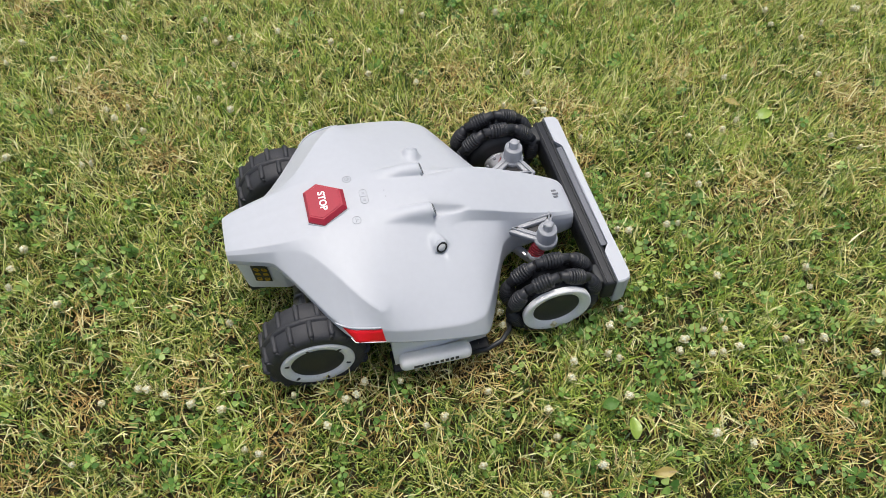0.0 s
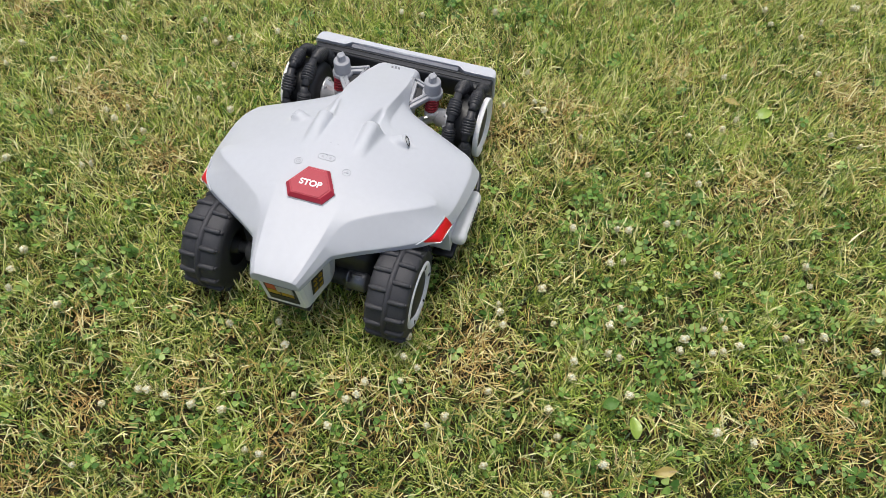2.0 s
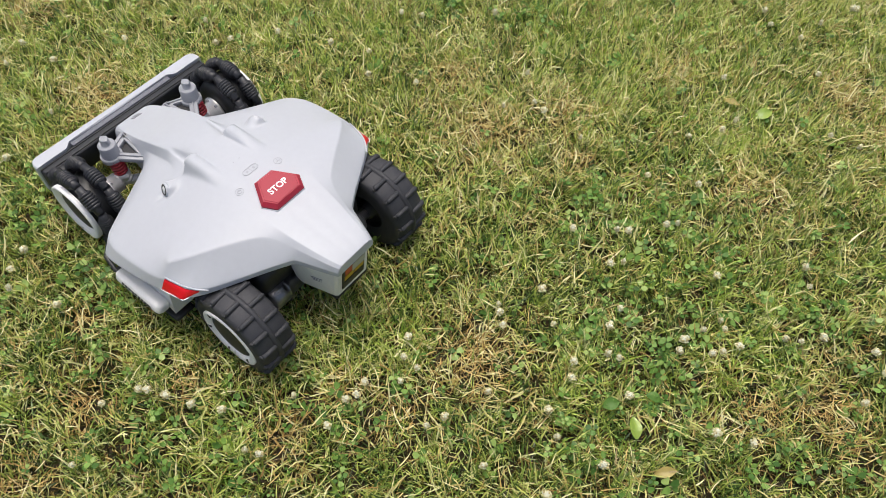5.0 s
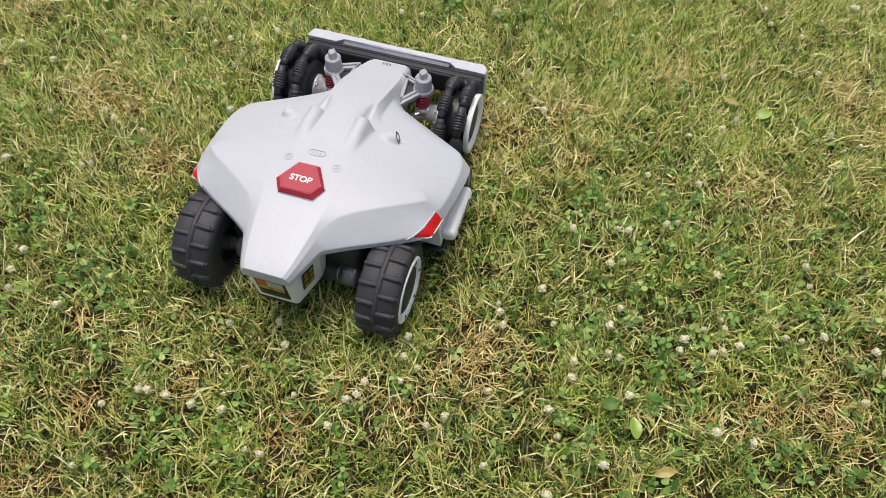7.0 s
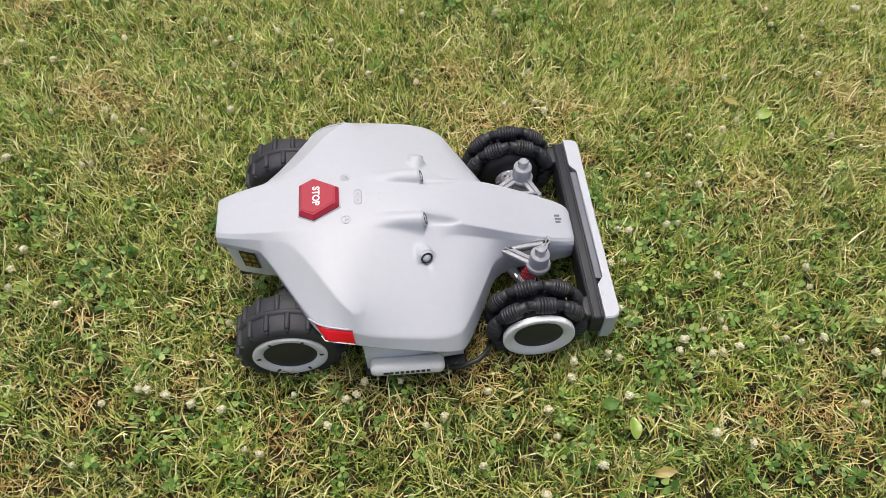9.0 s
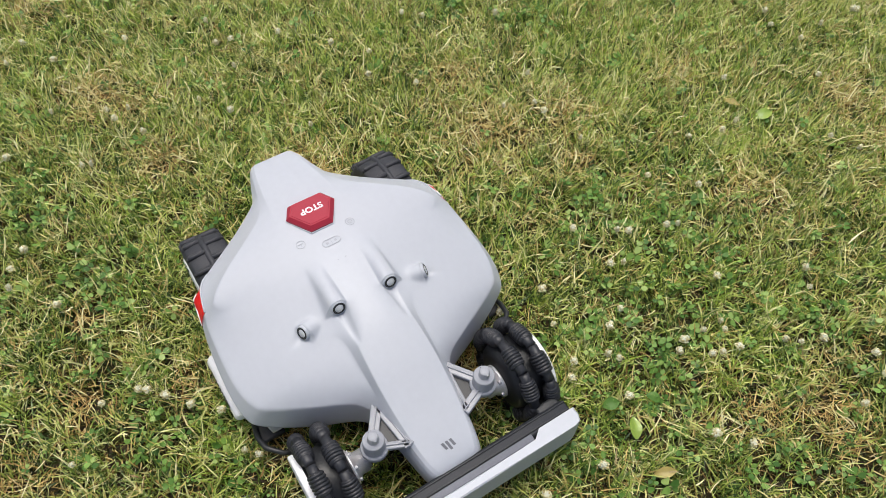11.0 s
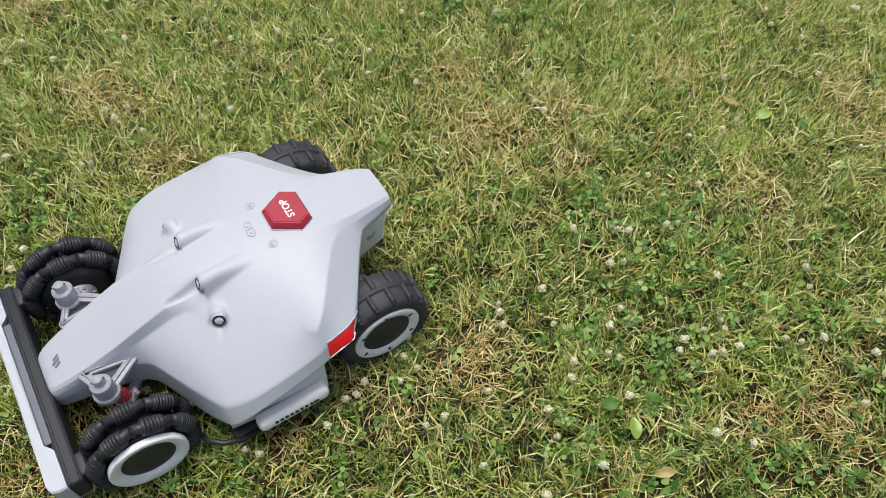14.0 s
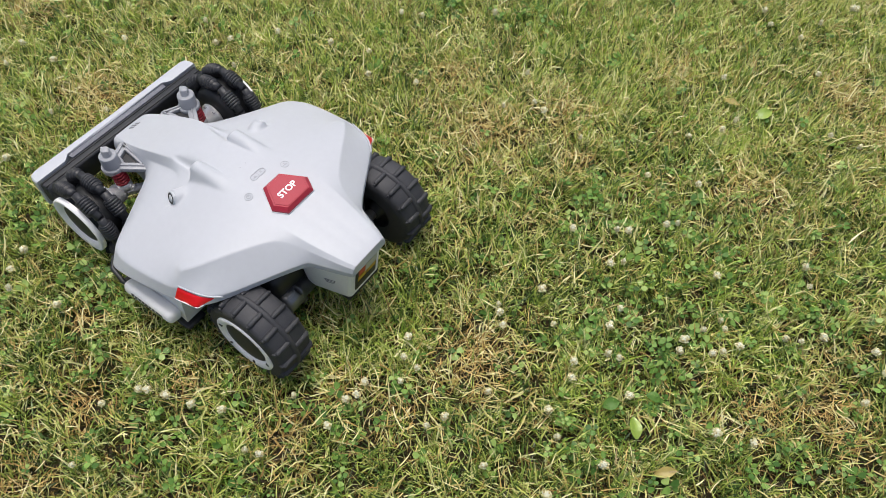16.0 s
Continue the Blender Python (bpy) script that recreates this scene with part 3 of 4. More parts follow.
def lettering(text, size, m, mat, parent):
    c = bpy.data.curves.new("lettering", "FONT")
    c.body, c.size, c.align_x, c.align_y, c.extrude, c.offset = text, size, "CENTER", "CENTER", 0.0003, 0.0006
    ob = bpy.data.objects.new("lettering", c)
    scene.collection.objects.link(ob)
    bpy.context.view_layer.update()
    me = bpy.data.meshes.new_from_object(ob.evaluated_get(bpy.context.evaluated_depsgraph_get()))
    bpy.data.objects.remove(ob)
    me.transform(m)
    me.materials.clear()
    me.materials.append(mat)
    out = new("lettering", me)
    out.parent = parent
    return out


lettering("STOP", 0.0198, at_button @ pose(0.001, 0, 0.0137, 0, 0, -90), PRINTWHITE, stop)["label"] = "white word STOP"

# printed keys
for y in (0.0535, -0.0535):
    key = on_shell(0.132, y, 0.0003)
    bm = ring(BM(), 0.0088, 0.0011, key)
    part("key_outline", bm, KEYGREY, mower, "thin grey printed key ring")
    bm = ring(BM(), 0.0042, 0.0011, key, steps=18) if y > 0 else box(BM(), (0.0014, 0.010, 0.0006), key @ pose(-0.001, 0, 0.0003))
    box(bm, (0.0048, 0.0012, 0.0006), key @ pose(0.003, 0, 0.0003))
    part("key_symbol", bm, KEYGREY, mower, "small grey key symbol")
key = on_shell(0.157, 0, 0.0003)
bm = BM()
cap = [(0.0075 * math.cos(a), 0.011 + 0.0075 * math.sin(a)) for a in (math.pi * k / 8 for k in range(9))]
cap += [(-x, -y) for x, y in cap]
for k in range(len(cap)):
    a, b = Vector(cap[k]), Vector(cap[(k + 1) % len(cap)])
    d, c = b - a, (a + b) / 2
    box(bm, (d.length + 0.0006, 0.0009, 0.0006), key @ pose(c.x, c.y, 0.0003, 0, 0, math.degrees(math.atan2(d.y, d.x))))
box(bm, (0.015, 0.0008, 0.0006), key @ pose(0, 0, 0.0003))
part("key_outline", bm, KEYGREY, mower, "long grey printed key outline")
for y in (0.0085, -0.0085):
    bm = box(BM(), (0.0050, 0.0050, 0.0006), key @ pose(0, y, 0.0003))
    part("key_symbol", bm, KEYGREY, mower, "small grey key symbol", smooth=False)
for y in (0.008, -0.008):
    bm = box(BM(), (0.0018, 0.0030, 0.0006), on_shell(0.200, y, 0.0003))
    part("indicator_mark", bm, KEYGREY, mower, "tiny grey mark", smooth=False)
# the maker's mark on the nose: three leaning bars
for k in (-1, 0, 1):
    m = on_shell(0.583, 0.0085 * k, 0.0004)
    bm = slab(BM(), [(-0.009, -0.0042), (-0.009, 0.0012), (0.009 - 0.004 * abs(k), 0.0052), (0.009 - 0.004 * abs(k), 0.0000)], 0, 0.0005, m)
    part("emblem_bar", bm, PRINTGREY, mower, "dark grey bar of a plain emblem", smooth=False)


# sensor pods
def pod(tip, way, radius):
    """The end of a sensor mound: a rounded collar with a sunk face and a dark ring."""
    way = Vector(way).normalized()
    m = Matrix.Translation(tip) @ way.to_track_quat("Y", "Z").to_matrix().to_4x4()
    r = radius
    bm = lathe(BM(), [(0, -0.016), (r * 0.9, -0.016), (r * 0.985, -0.010), (r, -0.005), (r * 0.985, -0.0015), (r * 0.93, 0), (r * 0.86, 0),
                      (r * 0.83, -0.0012), (0, -0.0012)], 36, m)
    p = part("sensor_pod", bm, WHITE, mower, "white sensor pod facing outward")
    part("sensor_ring", lathe(BM(), [(r * 0.58, -0.0014), (r * 0.58, 0.0002), (r * 0.62, 0.0006), (r * 0.80, 0.0006), (r * 0.84, 0.0001), (r * 0.84, -0.0014)], 36, m), BLACK, p, "black ring")
    part("sensor_lens", lathe(BM(), [(0, -0.0012), (r * 0.575, -0.0012), (r * 0.56, 0.0), (0, 0.0002)], 24, m), LIFTEDWHITE, p, "pale grey sensor lens")
    return p


for tip, way, radius, *_ in PODS:
    # the faces lean back
    pod(Vector(tip) + Vector((way[0], way[1], 0)) * 0.0052, (way[0], way[1], 0.32 if way[1] == 0 else 0.38), radius)
for s in (1, -1):
    # red side lamp: a lens let into the steep rim at the corner of the cover
    a, b, c, d = (Vector((x, y * s, z)) for x, y, z in ((0.0525, 0.2350, 0.2170), (0.133, 0.2670, 0.2235), (0.1375, 0.2815, 0.1930), (0.080, 0.2740, 0.2020)))
    out = Vector((-0.26, 0.87 * s, 0.42))
    bm = BM()
    rows, lip = [], []
    for i in range(9):
        p, q = a.lerp(b, i / 8), d.lerp(c, i / 8)
        row = []
        for j in range(7):
            w = p.lerp(q, j / 6)
            spot, _, _, _ = SKIN.ray_cast(w + out * 0.02, -out)
            w = spot if spot and (spot - w).length < 0.008 else w
            row.append(w + out * (-0.0008 if j == 0 or i == 0 else 0.0010 if j == 1 else 0.0018))
        lip.append(row[0] + out * 0.0022 + Vector((0, 0, 0.0006)))
        row.append(row[-1] - out * 0.006)
        rows.append([bm.verts.new(v) for v in row])
    for r, t in zip(rows, rows[1:]):
        for k in range(7):
            bm.faces.new((r[k], r[k + 1], t[k + 1], t[k]))
    lamp = part("side_lamp", bm, LENS, mower, "bright red side lamp lens")
    part("lamp_trim", tube(BM(), [a + (d - a) * 0.75, d, d.lerp(c, 0.5) + out * 0.0012, c + out * 0.001], 0.0012, 8), CAPWHITE, lamp, "thin white lamp trim")
    part("lamp_lip", tube(BM(), [lip[0] + (lip[0] - lip[1]) * 0.4] + lip, 0.0017, 10), WHITE, lamp, "white lip over the lamp")

# rear housing under the tail
bm = BM()
low = [(-0.109, 0.042), (-0.103, 0.0475), (-0.030, 0.066), (-0.010, 0.066)]
high = [(-0.123, 0.044), (-0.117, 0.050), (-0.040, 0.076), (-0.010, 0.080)]
rings = []
for z, outline in ((0.120, low), (0.128, [(x - 0.001, y + 0.001) for x, y in low]), (0.232, high)):
    rings.append([bm.verts.new((x, y, z)) for x, y in outline] + [bm.verts.new((x, -y, z)) for x, y in outline[::-1]])
for a, b in zip(rings, rings[1:]):
    for k in range(len(a)):
        j = (k + 1) % len(a)
        bm.faces.new((a[k], a[j], b[j], b[k]))
bm.faces.new(rings[0][::-1])
bm.faces.new(rings[-1])
tail = part("rear_housing", bm, LIFTEDWHITE, mower, "off-white rear housing with stickers", smooth=False)
part("housing_lip", box(BM(), (0.085, 0.098, 0.014), pose(-0.066, 0, 0.113), 0.005), BLACK, tail, "black lower lip")
# recessed socket window in the rear face, with its stickers
rear = Matrix.Translation((-0.1176, 0, 0.1775)) @ pose(0, 0, 0, 0, -8.3, 0)
window = part("socket_window", box(BM(), (0.004, 0.066, 0.080), rear @ pose(0.0005, 0, -0.002), 0.0015), CAPGREY, tail, "dark socket window", smooth=False)
for y, z, w, h, mat, lab in ((0.017, 0.024, 0.020, 0.022, ORANGE, "orange warning sticker"), (-0.012, 0.021, 0.036, 0.028, STICKER, "pale grey sticker"),
                             (0.015, 0.000, 0.026, 0.016, YELLOW, "yellow warning sticker"), (-0.015, -0.002, 0.026, 0.013, YELLOW, "yellow warning sticker"),
                             (0.0, -0.025, 0.060, 0.024, BLACK, "black socket cover")):
    part("sticker", box(BM(), (0.0012, w, h), rear @ pose(-0.0022, y, z)), mat, window, lab, smooth=False)
# warning label on one side, small print bars on the other


def flank_pose(x, z, s):
    """On the housing's side at x, z; the label's own x runs forward, its y up."""
    k = (z - 0.128) / 0.096
    y = (0.0485 + (x + 0.104) / 0.073 * 0.0185) * (1 - k) + (0.052 + (x + 0.118) / 0.078 * 0.026) * k
    u = Vector((1, 0.30, 0)).normalized()
    v = Vector((-0.04, 0.085, 1)).normalized()
    n = u.cross(v) * -1
    m = Matrix((u, v, n)).transposed().to_4x4()
    m.translation = (x, y, z)
    return Matrix.Diagonal((1, s, 1, 1)) @ m


lab = part("warning_label", box(BM(), (0.034, 0.064, 0.0012), flank_pose(-0.075, 0.183, -1)), BLACK, tail, "black label with yellow warning pictograms", smooth=False)
for i in range(2):
    for j in range(3):
        m = flank_pose(-0.075, 0.183, -1) @ pose(-0.008 + 0.016 * i, -0.020 + 0.020 * j, 0.0012)
        bm = ring(BM(), 0.0042, 0.0022, m, steps=10)
        box(bm, (0.010, 0.0020, 0.0008), m @ pose(0, -0.0065 if j != 1 else 0.0, 0, 0, 0, 25 * (i - j)))
        box(bm, (0.0018, 0.010, 0.0008), m @ pose(0.0045, 0, 0, 0, 0, 12 * j))
        part("pictogram", bm, YELLOW, lab, smooth=False)
for k in range(3):
    bm = box(BM(), (0.026 - 0.004 * k, 0.0016, 0.0010), flank_pose(-0.072, 0.176 - 0.006 * k, 1))
    part("print_line", bm, PRINTGREY, tail, "thin grey line of small print", smooth=False)

# chassis and cutting deck
part("chassis", box(BM(), (0.33, 0.30, 0.10), pose(0.165, 0, 0.140), 0.02), BLACK, mower, "black plastic chassis")
part("cutting_deck", lathe(BM(), [(0, -0.02), (0.15, -0.02), (0.16, -0.012), (0.16, 0.02), (0, 0.02)], 40, pose(0.23, 0, 0.075, 90)), BLACK, mower, "black round cutting deck")
part("nose_beam", box(BM(), (0.22, 0.07, 0.06), pose(0.50, 0, 0.105), 0.012), BLACK, mower, "black front beam")
for s in (1, -1):
    # lower side panel, leaning in towards the cover's edge, and the rounded bar along its foot
    bm = BM()
    rings = []
    for y0, y1 in ((0.20, 0.20), (0.276, 0.268)):
        foot = [(0.152, 0.072), (0.352, 0.066)]
        head = [(0.346, 0.142), (0.312, 0.160), (0.270, 0.172), (0.220, 0.180), (0.160, 0.188), (0.147, 0.186)]
        rings.append([bm.verts.new((x, (y0 - (0.02 if x > 0.33 else 0)) * s, z)) for x, z in foot] + [bm.verts.new((x, y1 * s, z)) for x, z in head])
    for k in range(8):
        j = (k + 1) % 8
        bm.faces.new((rings[0][k], rings[0][j], rings[1][j], rings[1][k]))
    bm.faces.new(rings[0])
    bm.faces.new(rings[1][::-1])
    # panel and bar lighter than the cover, against the shade under its edge
    part("side_panel", bm, LIFTEDWHITE, mower, "white lower side panel", smooth=False)
    bar = part("side_bar", box(BM(), (0.150, 0.034, 0.031), pose(0.233, 0.2890 * s, 0.101, 14 * s, 2.0, 0), 0.012, 4), LIFTEDWHITE, mower, "rounded white side bar")
    for k in range(9):
        bm = box(BM(), (0.0070 if k else 0.012, 0.0012, 0.0065), pose(0.190 + 0.0105 * k, 0.3056 * s, 0.1040, 14 * s))
        part("letter_bar", bm, CAPGREY, bar, "dark bar of lettering", smooth=False)
    # black guard strap at the deck's front corner, skid under the side
    pts = [(0.30, 0.278 * s, 0.062), (0.345, 0.286 * s, 0.076), (0.378, 0.280 * s, 0.088), (0.402, 0.258 * s, 0.086), (0.412, 0.225 * s, 0.066)]
    part("guard_strap", tube(BM(), [(x, y, z - 0.008) for x, y, z in pts], 0.0055), BLACK, mower, "black rubber guard strap")
    part("deck_skid", box(BM(), (0.21, 0.05, 0.012), pose(0.252, 0.258 * s, 0.052, 0, 0, 0), 0.005), BLACK, mower, "black deck skid")
    # rear axle housing
    bm = lathe(BM(), [(0, 0.05), (0.023, 0.05), (0.023, 0.098), (0.027, 0.100), (0.027, 0.136), (0.022, 0.140), (0.013, 0.142), (0.013, 0.165), (0, 0.165)], 28,
               pose(0, 0, 0.108) @ Matrix.Diagonal((1, s, 1, 1)))
    ax = part("rear_axle", bm, DARKMETAL, mower, "dark metal axle housing")
    bm = box(BM(), (0.038, 0.026, 0.038), pose(0, 0.118 * s, 0.112, 0, 20), 0.004)
    for turn in (-25, 20, 65):
        # raised pads round the clamp
        box(bm, (0.016, 0.020, 0.050), pose(0, 0.118 * s, 0.110, 0, turn), 0.002)
    box(bm, (0.050, 0.006, 0.050), pose(0, 0.098 * s, 0.108, 0, 10), 0.010)
    part("axle_clamp", bm, DARKMETAL, ax, "gunmetal clamp with raised pads")
    # front suspension: bracket, strut cap, spring, link, hub
    tri = [(0.450, 0.073 * s), (0.545, 0.062 * s), (0.519, 0.122 * s)][::s]
    bm = lathe(BM(), [(0, -0.007), (0.0240, -0.007), (0.0255, -0.005), (0.0255, 0.005), (0.0240, 0.007), (0, 0.007)], 28, pose(0.519, 0.117 * s, 0.172, 90))
    for a, b, wide in ((tri[0], tri[1], 0.014), (tri[1], tri[2], 0.020), (tri[2], tri[0], 0.020)):
        a, b = Vector(a), Vector(b)
        d, c = b - a, (a + b) / 2
        turn = math.degrees(math.atan2(d.y, d.x))
        box(bm, (d.length + wide * 0.6, wide, 0.012), pose(c.x, c.y, 0.174, 0, 0, turn), 0.002)
        box(bm, (d.length + wide * 0.4, 0.003, 0.005), pose(c.x, c.y, 0.181, 0, 0, turn), 0.001, 1)
    bracket = part("suspension_bracket", bm, GREY, mower, "grey cast suspension bracket with an open middle")
    # black plate added in the opening to give the dark of its depth
    part("bracket_slot_shade", slab(BM(), tri, 0.1675, 0.1700), BLACK, bracket, "added black plate for the shaded depth of the bracket's opening", smooth=False)
    bm = lathe(BM(), [(0, -0.066), (0.0225, -0.066), (0.0232, -0.0645), (0.0233, -0.056), (0.0228, -0.0535), (0.0212, -0.0530), (0.0208, -0.0515), (0.0202, -0.0215), (0.0196, -0.0195),
                      (0.0180, -0.0182), (0.0115, -0.0178), (0.0106, -0.0170), (0.0100, -0.003), (0.0092, -0.001), (0.0080, 0.0), (0, 0.0)], 28,
               pose(0.519, 0.117 * s, 0.230, 90))
    knob = part("strut_cap", bm, GREY, mower, "grey strut cap with a stepped top")
    part("cap_slot", box(BM(), (0.024, 0.005, 0.010), pose(0.519, 0.117 * s, 0.2245), 0.001), GREY, knob)
    bm = BM()
    coil = [(0.500 + 0.0145 * math.cos(a) + 0.012 * k / 50, 0.120 * s + 0.0145 * math.sin(a), 0.136 + 0.042 * k / 50) for k, a in ((k, 2 * math.pi * 6 * k / 50) for k in range(51))]
    part("spring", tube(bm, coil, 0.0032, 6), SPRING, mower, "red coil spring")
    part("spring_core", tube(BM(), [(0.503, 0.120 * s, 0.130), (0.514, 0.120 * s, 0.185)], 0.0125, 16), SPRING, mower, "red spring core")
    part("spring_seat", lathe(BM(), [(0, -0.014), (0.013, -0.014), (0.018, -0.010), (0.018, 0.004), (0.014, 0.008), (0, 0.008)], 24, pose(0.501, 0.120 * s, 0.127, 90)), METAL, mower, "bare metal spring seat")
    part("lower_link", tube(BM(), [(0.470, 0.075 * s, 0.100), (0.498, 0.120 * s, 0.104), (0.506, 0.150 * s, 0.108)], 0.011, 12), METAL, mower, "bare metal lower link")
    bm = lathe(BM(), [(0, 0), (0.009, 0), (0.009, 0.004), (0.005, 0.006), (0, 0.006)], 6, pose(0.478, 0.112 * s, 0.120, 20, 0, -60))
    part("link_bolt", bm, METAL, mower, "steel bolt", smooth=False)
    bm = lathe(BM(), [(0, 0.128), (0.018, 0.128), (0.018, 0.133), (0.023, 0.134), (0.023, 0.152), (0.027, 0.153), (0.027, 0.160), (0.035, 0.161), (0.035, 0.166), (0, 0.166)], 32,
               pose(0.506, 0, 0.108) @ Matrix.Diagonal((1, s, 1, 1)))
    hub = part("hub_flange", bm, METAL, mower, "shiny steel hub flange")
    for k in range(6):
        a = math.pi / 3 * k
        m = pose(0.506 + 0.029 * math.cos(a), 0.1585 * s, 0.108 + 0.029 * math.sin(a))
        part("flange_bolt", lathe(BM(), [(0, -0.003), (0.004, -0.003), (0.004, 0.003), (0, 0.003)], 6, m), GREY, hub, smooth=False)

# bumper
pad = part("bumper_pad", box(BM(), (0.034, 0.478, 0.060), pose(0.630, 0, 0.112), 0.006), NAVY, mower, "dark ribbed foam bumper pad")
for s in (1, -1):
    part("pad_block", box(BM(), (0.020, 0.048, 0.048), pose(0.609, 0.206 * s, 0.116), 0.005), CAPGREY, pad)
for x, z in ((0.6200, 0.1425), (0.6360, 0.1425)):
    part("pad_ridge", box(BM(), (0.0035, 0.474, 0.004), pose(x, 0, z), 0.0012), CAPGREY, pad)
part("pad_recess", box(BM(), (0.0135, 0.29, 0.006), pose(0.6465, 0, 0.1428), 0.0012), SLATE, pad, "slate grey strip along the pad")
half = [(0.672, 0.0), (0.672, 0.226), (0.668, 0.238), (0.656, 0.243), (0.640, 0.243), (0.640, 0.166), (0.644, 0.160), (0.654, 0.148), (0.654, 0.0)]
outline = half[:-1] + [(x, -y) for x, y in half[::-1][:-1]]
cover = part("bumper_cover", slab(BM(), outline, 0.070, 0.150, None, 0.003), WHITE, mower, "white bumper cover with stepped ends", smooth=False)
for s in (1, -1):
    part("bumper_arm", tube(BM(), [(0.585, 0.032 * s, 0.105), (0.622, 0.040 * s, 0.105)], 0.010), BLACK, mower)


# ---- wheels ----
def rear_wheel(s):
    """A lugged tyre on a white dished rim; s: the side that faces out."""
    side = Matrix.Diagonal((1, s, 1, 1))
    prof = [(0.045, -0.044), (0.080, -0.046), (0.094, -0.044), (0.100, -0.038), (0.1025, -0.020), (0.103, 0), (0.1025, 0.020), (0.100, 0.036),
            (0.094, 0.043), (0.078, 0.045), (0.074, 0.042), (0.045, 0.040)]
    tyre = part("wheel", lathe(BM(), prof, 64, side), RUBBER, mower, "black rubber wheel with cross lugs")
    bm = lathe(BM(), [(0.101, -0.0075), (0.1065, -0.0045), (0.1080, 0), (0.1065, 0.0045), (0.101, 0.0075)], 64)
    for k in range(16):
        for half in (1, -1):
            a = 2 * math.pi * (k + (0.5 if half > 0 else 0)) / 16
            m = Matrix.Rotation(a, 4, "Y") @ pose(0.1025, 0.021 * half, 0)
            box(bm, (0.0120, 0.038, 0.0105), m, 0.0030, 1)
            box(bm, (0.016, 0.006, 0.0062), Matrix.Rotation(a, 4, "Y") @ pose(0.0955, 0.0405 * half, 0, 0, 0, 0), 0.0015, 1)
    part("tread", bm, RUBBER, tyre)
    bm = lathe(BM(), [(0.0745, 0.030), (0.0745, 0.0455), (0.071, 0.0475), (0.062, 0.0465), (0.054, 0.043), (0.052, 0.036), (0.052, 0.030)], 56, side)
    part("rim", bm, CAPWHITE, tyre, "scuffed white wheel rim")
    part("hub_cap", lathe(BM(), [(0.0535, 0.034), (0.0535, 0.0405), (0.050, 0.0425), (0.025, 0.0435), (0, 0.0435)], 48, side), CAPGREY, tyre, "charcoal hub cap")
    for k in range(6):
        a = math.pi / 3 * k + 0.3
        m = Matrix.Rotation(a, 4, "Y") @ pose(0.063, 0.0465 * s, 0)
        part("rim_slot", box(BM(), (0.0095, 0.0030, 0.0055), m, 0.001, 1), BLACK, tyre, "dark slot in the rim", smooth=False)
    part("inner_hub", lathe(BM(), [(0.05, -0.043), (0.046, -0.030), (0.020, -0.030), (0.018, -0.048), (0, -0.048)], 32, side), BLACK, tyre)
    return tyre


def roller_mesh():
    """A ribbed rubber barrel along y, with smooth necks."""
    prof = [(0, -0.036), (0.0095, -0.036), (0.0100, -0.0225), (0.0112, -0.0205), (0.0145, -0.0200)]
    for k in range(6):
        y = -0.0162 + 0.00648 * k
        r = 0.0172 - 0.0012 * ((y / 0.0162) ** 2)
        prof += [(r - 0.0034, y - 0.0032), (r - 0.0005, y - 0.0022), (r, y), (r - 0.0005, y + 0.0022), (r - 0.0034, y + 0.0032)]
    prof += [(0.0145, 0.0200), (0.0112, 0.0205), (0.0100, 0.0225), (0.0095, 0.036), (0, 0.036)]
    return lathe(BM(), prof, 20)


def front_wheel(s):
    """An omnidirectional wheel: two rows of ribbed rollers round a dark hub, a white dished cap outside."""
    side = Matrix.Diagonal((1, s, 1, 1))
    hub = part("wheel", lathe(BM(), [(0, -0.040), (0.050, -0.040), (0.066, -0.034), (0.072, -0.018), (0.066, 0.0), (0.072, 0.018), (0.066, 0.036), (0.05, 0.040), (0, 0.040)], 40, side),
               BLACK, mower, "black omnidirectional wheel with ribbed rollers")
    first = None
    for row, y in ((0, -0.0215), (1, 0.0225)):
        for k in range(8):
            a = 2 * math.pi * (k + 0.5 * row) / 8
            m = Matrix.Rotation(a, 4, "Y") @ pose(0.0890, y * s, 0) @ pose(0, 0, 0, 90)
            if first is None:
                first = part("roller", roller_mesh(), ROLLER, hub)
                ob = first
            else:
                ob = new("roller", first.data)
                ob.parent = hub
            ob.matrix_basis = m
            p = Matrix.Rotation(a + math.pi / 8, 4, "Y") @ pose(0.083, y * s, 0)
            part("roller_mount", box(BM(), (0.024, 0.013, 0.012), p, 0.004, 1), BLACK, hub)
    bm = lathe(BM(), [(0.0735, 0.036), (0.0745, 0.044), (0.0735, 0.0480), (0.070, 0.0488), (0.058, 0.0455), (0.050, 0.0395), (0.049, 0.034)], 56, side)
    part("rim", bm, CAPWHITE, hub, "white dished wheel cap ring")
    part("hub_cap", lathe(BM(), [(0.051, 0.036), (0.051, 0.0395), (0.048, 0.0410), (0.020, 0.0418), (0, 0.0418)], 48, side), CAPGREY, hub, "charcoal hub cap")
    return hub


wheels = {}
for x, s, build in ((0, 1, rear_wheel), (0, -1, rear_wheel), (0.506, 1, front_wheel), (0.506, -1, front_wheel)):
    w = build(s)
    w.matrix_basis = pose(x, 0.208 * s, 0.108)
    wheels[w] = (x, 0.208 * s, 0.108)


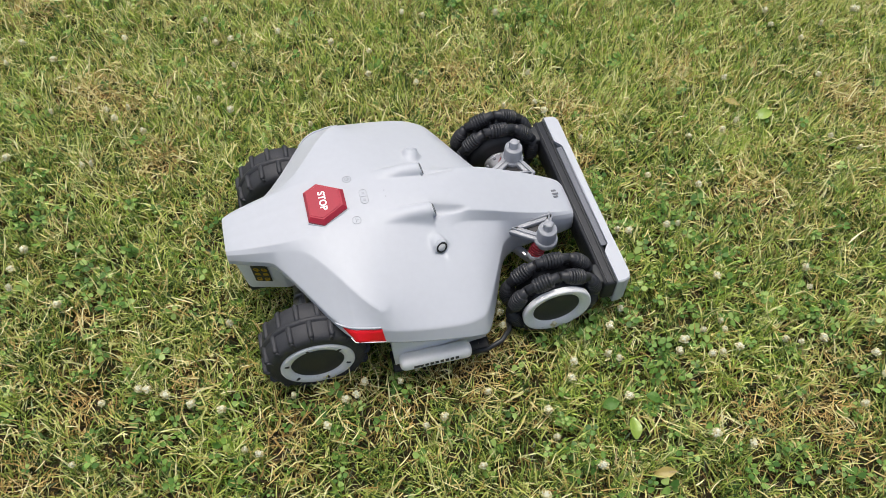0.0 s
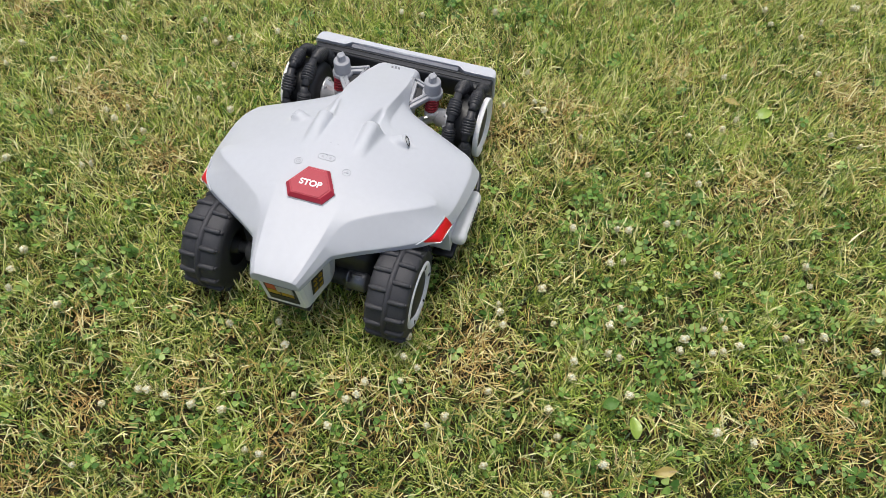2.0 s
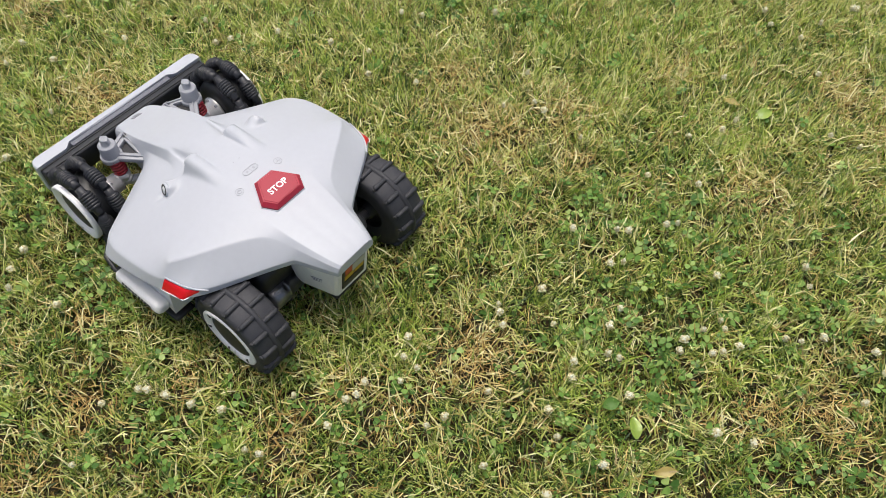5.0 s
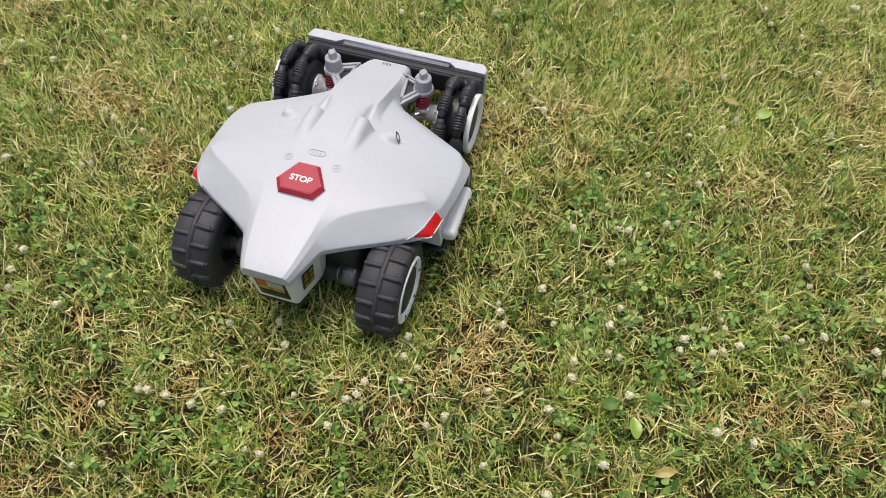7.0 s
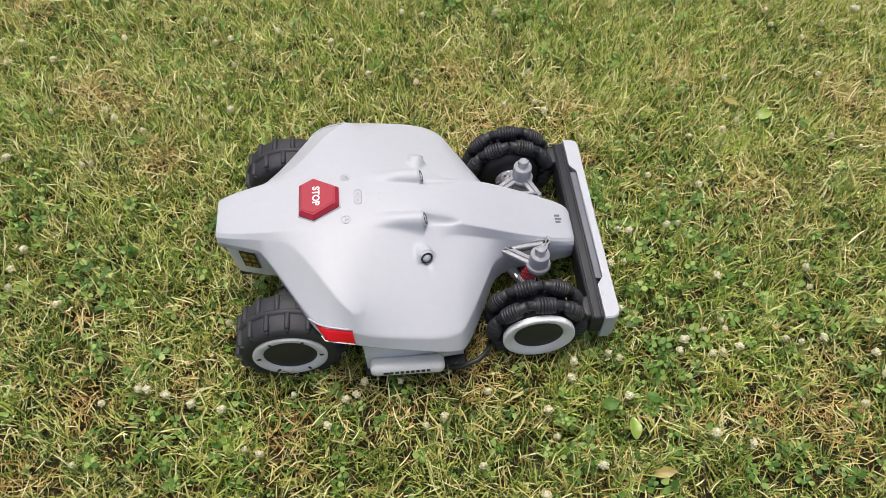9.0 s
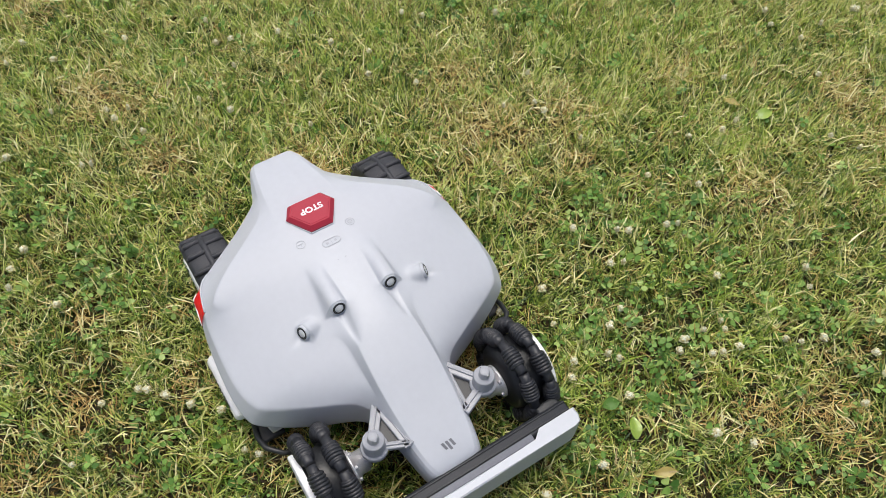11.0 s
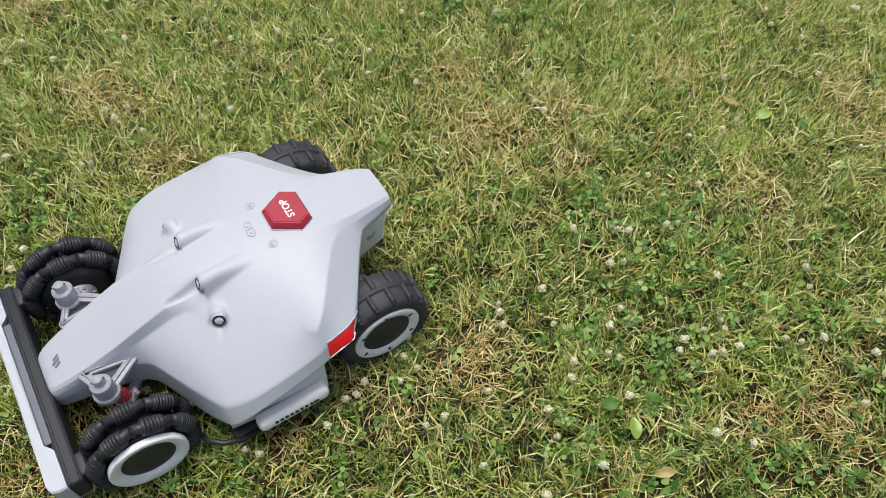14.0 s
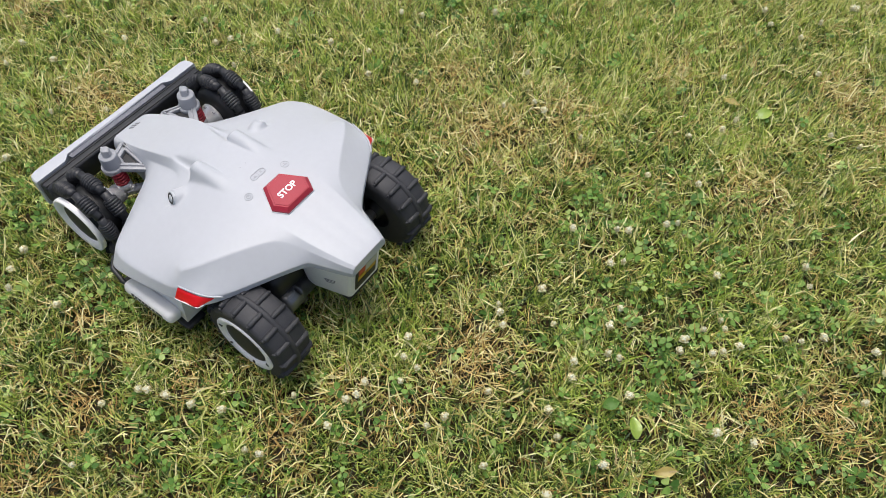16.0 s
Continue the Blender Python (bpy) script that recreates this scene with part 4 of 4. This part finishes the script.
# ---- what moves ----
DRIVE = [
    (0.0, -0.3133, 0.9225, 15.97), (0.5, -0.3083, 0.9154, 29.89), (1.0, -0.3063, 0.9111, 44.93),
    (1.5, -0.2991, 0.912, 60.0), (2.0, -0.2909, 0.9159, 73.9), (2.5, -0.282, 0.9176, 88.31),
    (3.0, -0.2765, 0.9217, 101.96), (3.5, -0.2721, 0.9267, 116.9), (4.0, -0.2632, 0.9321, 132.77),
    (4.2, -0.2647, 0.9334, 138.64), (4.5, -0.2680, 0.9360, 145.8), (4.75, -0.2715, 0.9345, 148.4),
    (5.0, -0.2765, 0.9325, 142.4), (5.6, -0.2880, 0.9270, 122.2), (6.3, -0.3038, 0.9245, 98.31),
    (6.5, -0.3059, 0.9255, 91.24), (7.0, -0.3117, 0.9266, 74.13), (7.5, -0.3209, 0.935, 57.79),
    (8.0, -0.3255, 0.9411, 40.15), (8.5, -0.3303, 0.9481, 23.47), (9.0, -0.3301, 0.9462, 6.56),
    (9.2, -0.3302, 0.9457, 0.21), (9.8, -0.3260, 0.9545, -19.5), (10.5, -0.3170, 0.9715, -41),
    (11.3, -0.2965, 0.9875, -64.84), (11.5, -0.2949, 0.9875, -69.69), (12.0, -0.2788, 0.9838, -83.57),
    (12.5, -0.2638, 0.9764, -97.9), (13.0, -0.2547, 0.9679, -113.95), (13.5, -0.2512, 0.969, -130.34),
    (14.0, -0.2475, 0.963, -146.8), (14.5, -0.2422, 0.9542, -162.7), (15.0, -0.2425, 0.9415, -180.83),
    (15.5, -0.2453, 0.9376, -199.19), (16.0, -0.2543, 0.9279, -214.48),
]  # seconds, place of the rear axle, heading


def motions():
    walk(mower, [(t, pose(x, y, 0, 0, 0, a)) for t, x, y, a in DRIVE])
    for w, (x, y, z) in wheels.items():
        # each wheel rolls backwards or forwards as the mower turns about its rear axle
        walk(w, [(t, pose(x, y, z) @ Matrix.Rotation(radians(-(a - DRIVE[0][3]) * y / 0.108), 4, "Y")) for t, _, _, a in DRIVE])


motions()
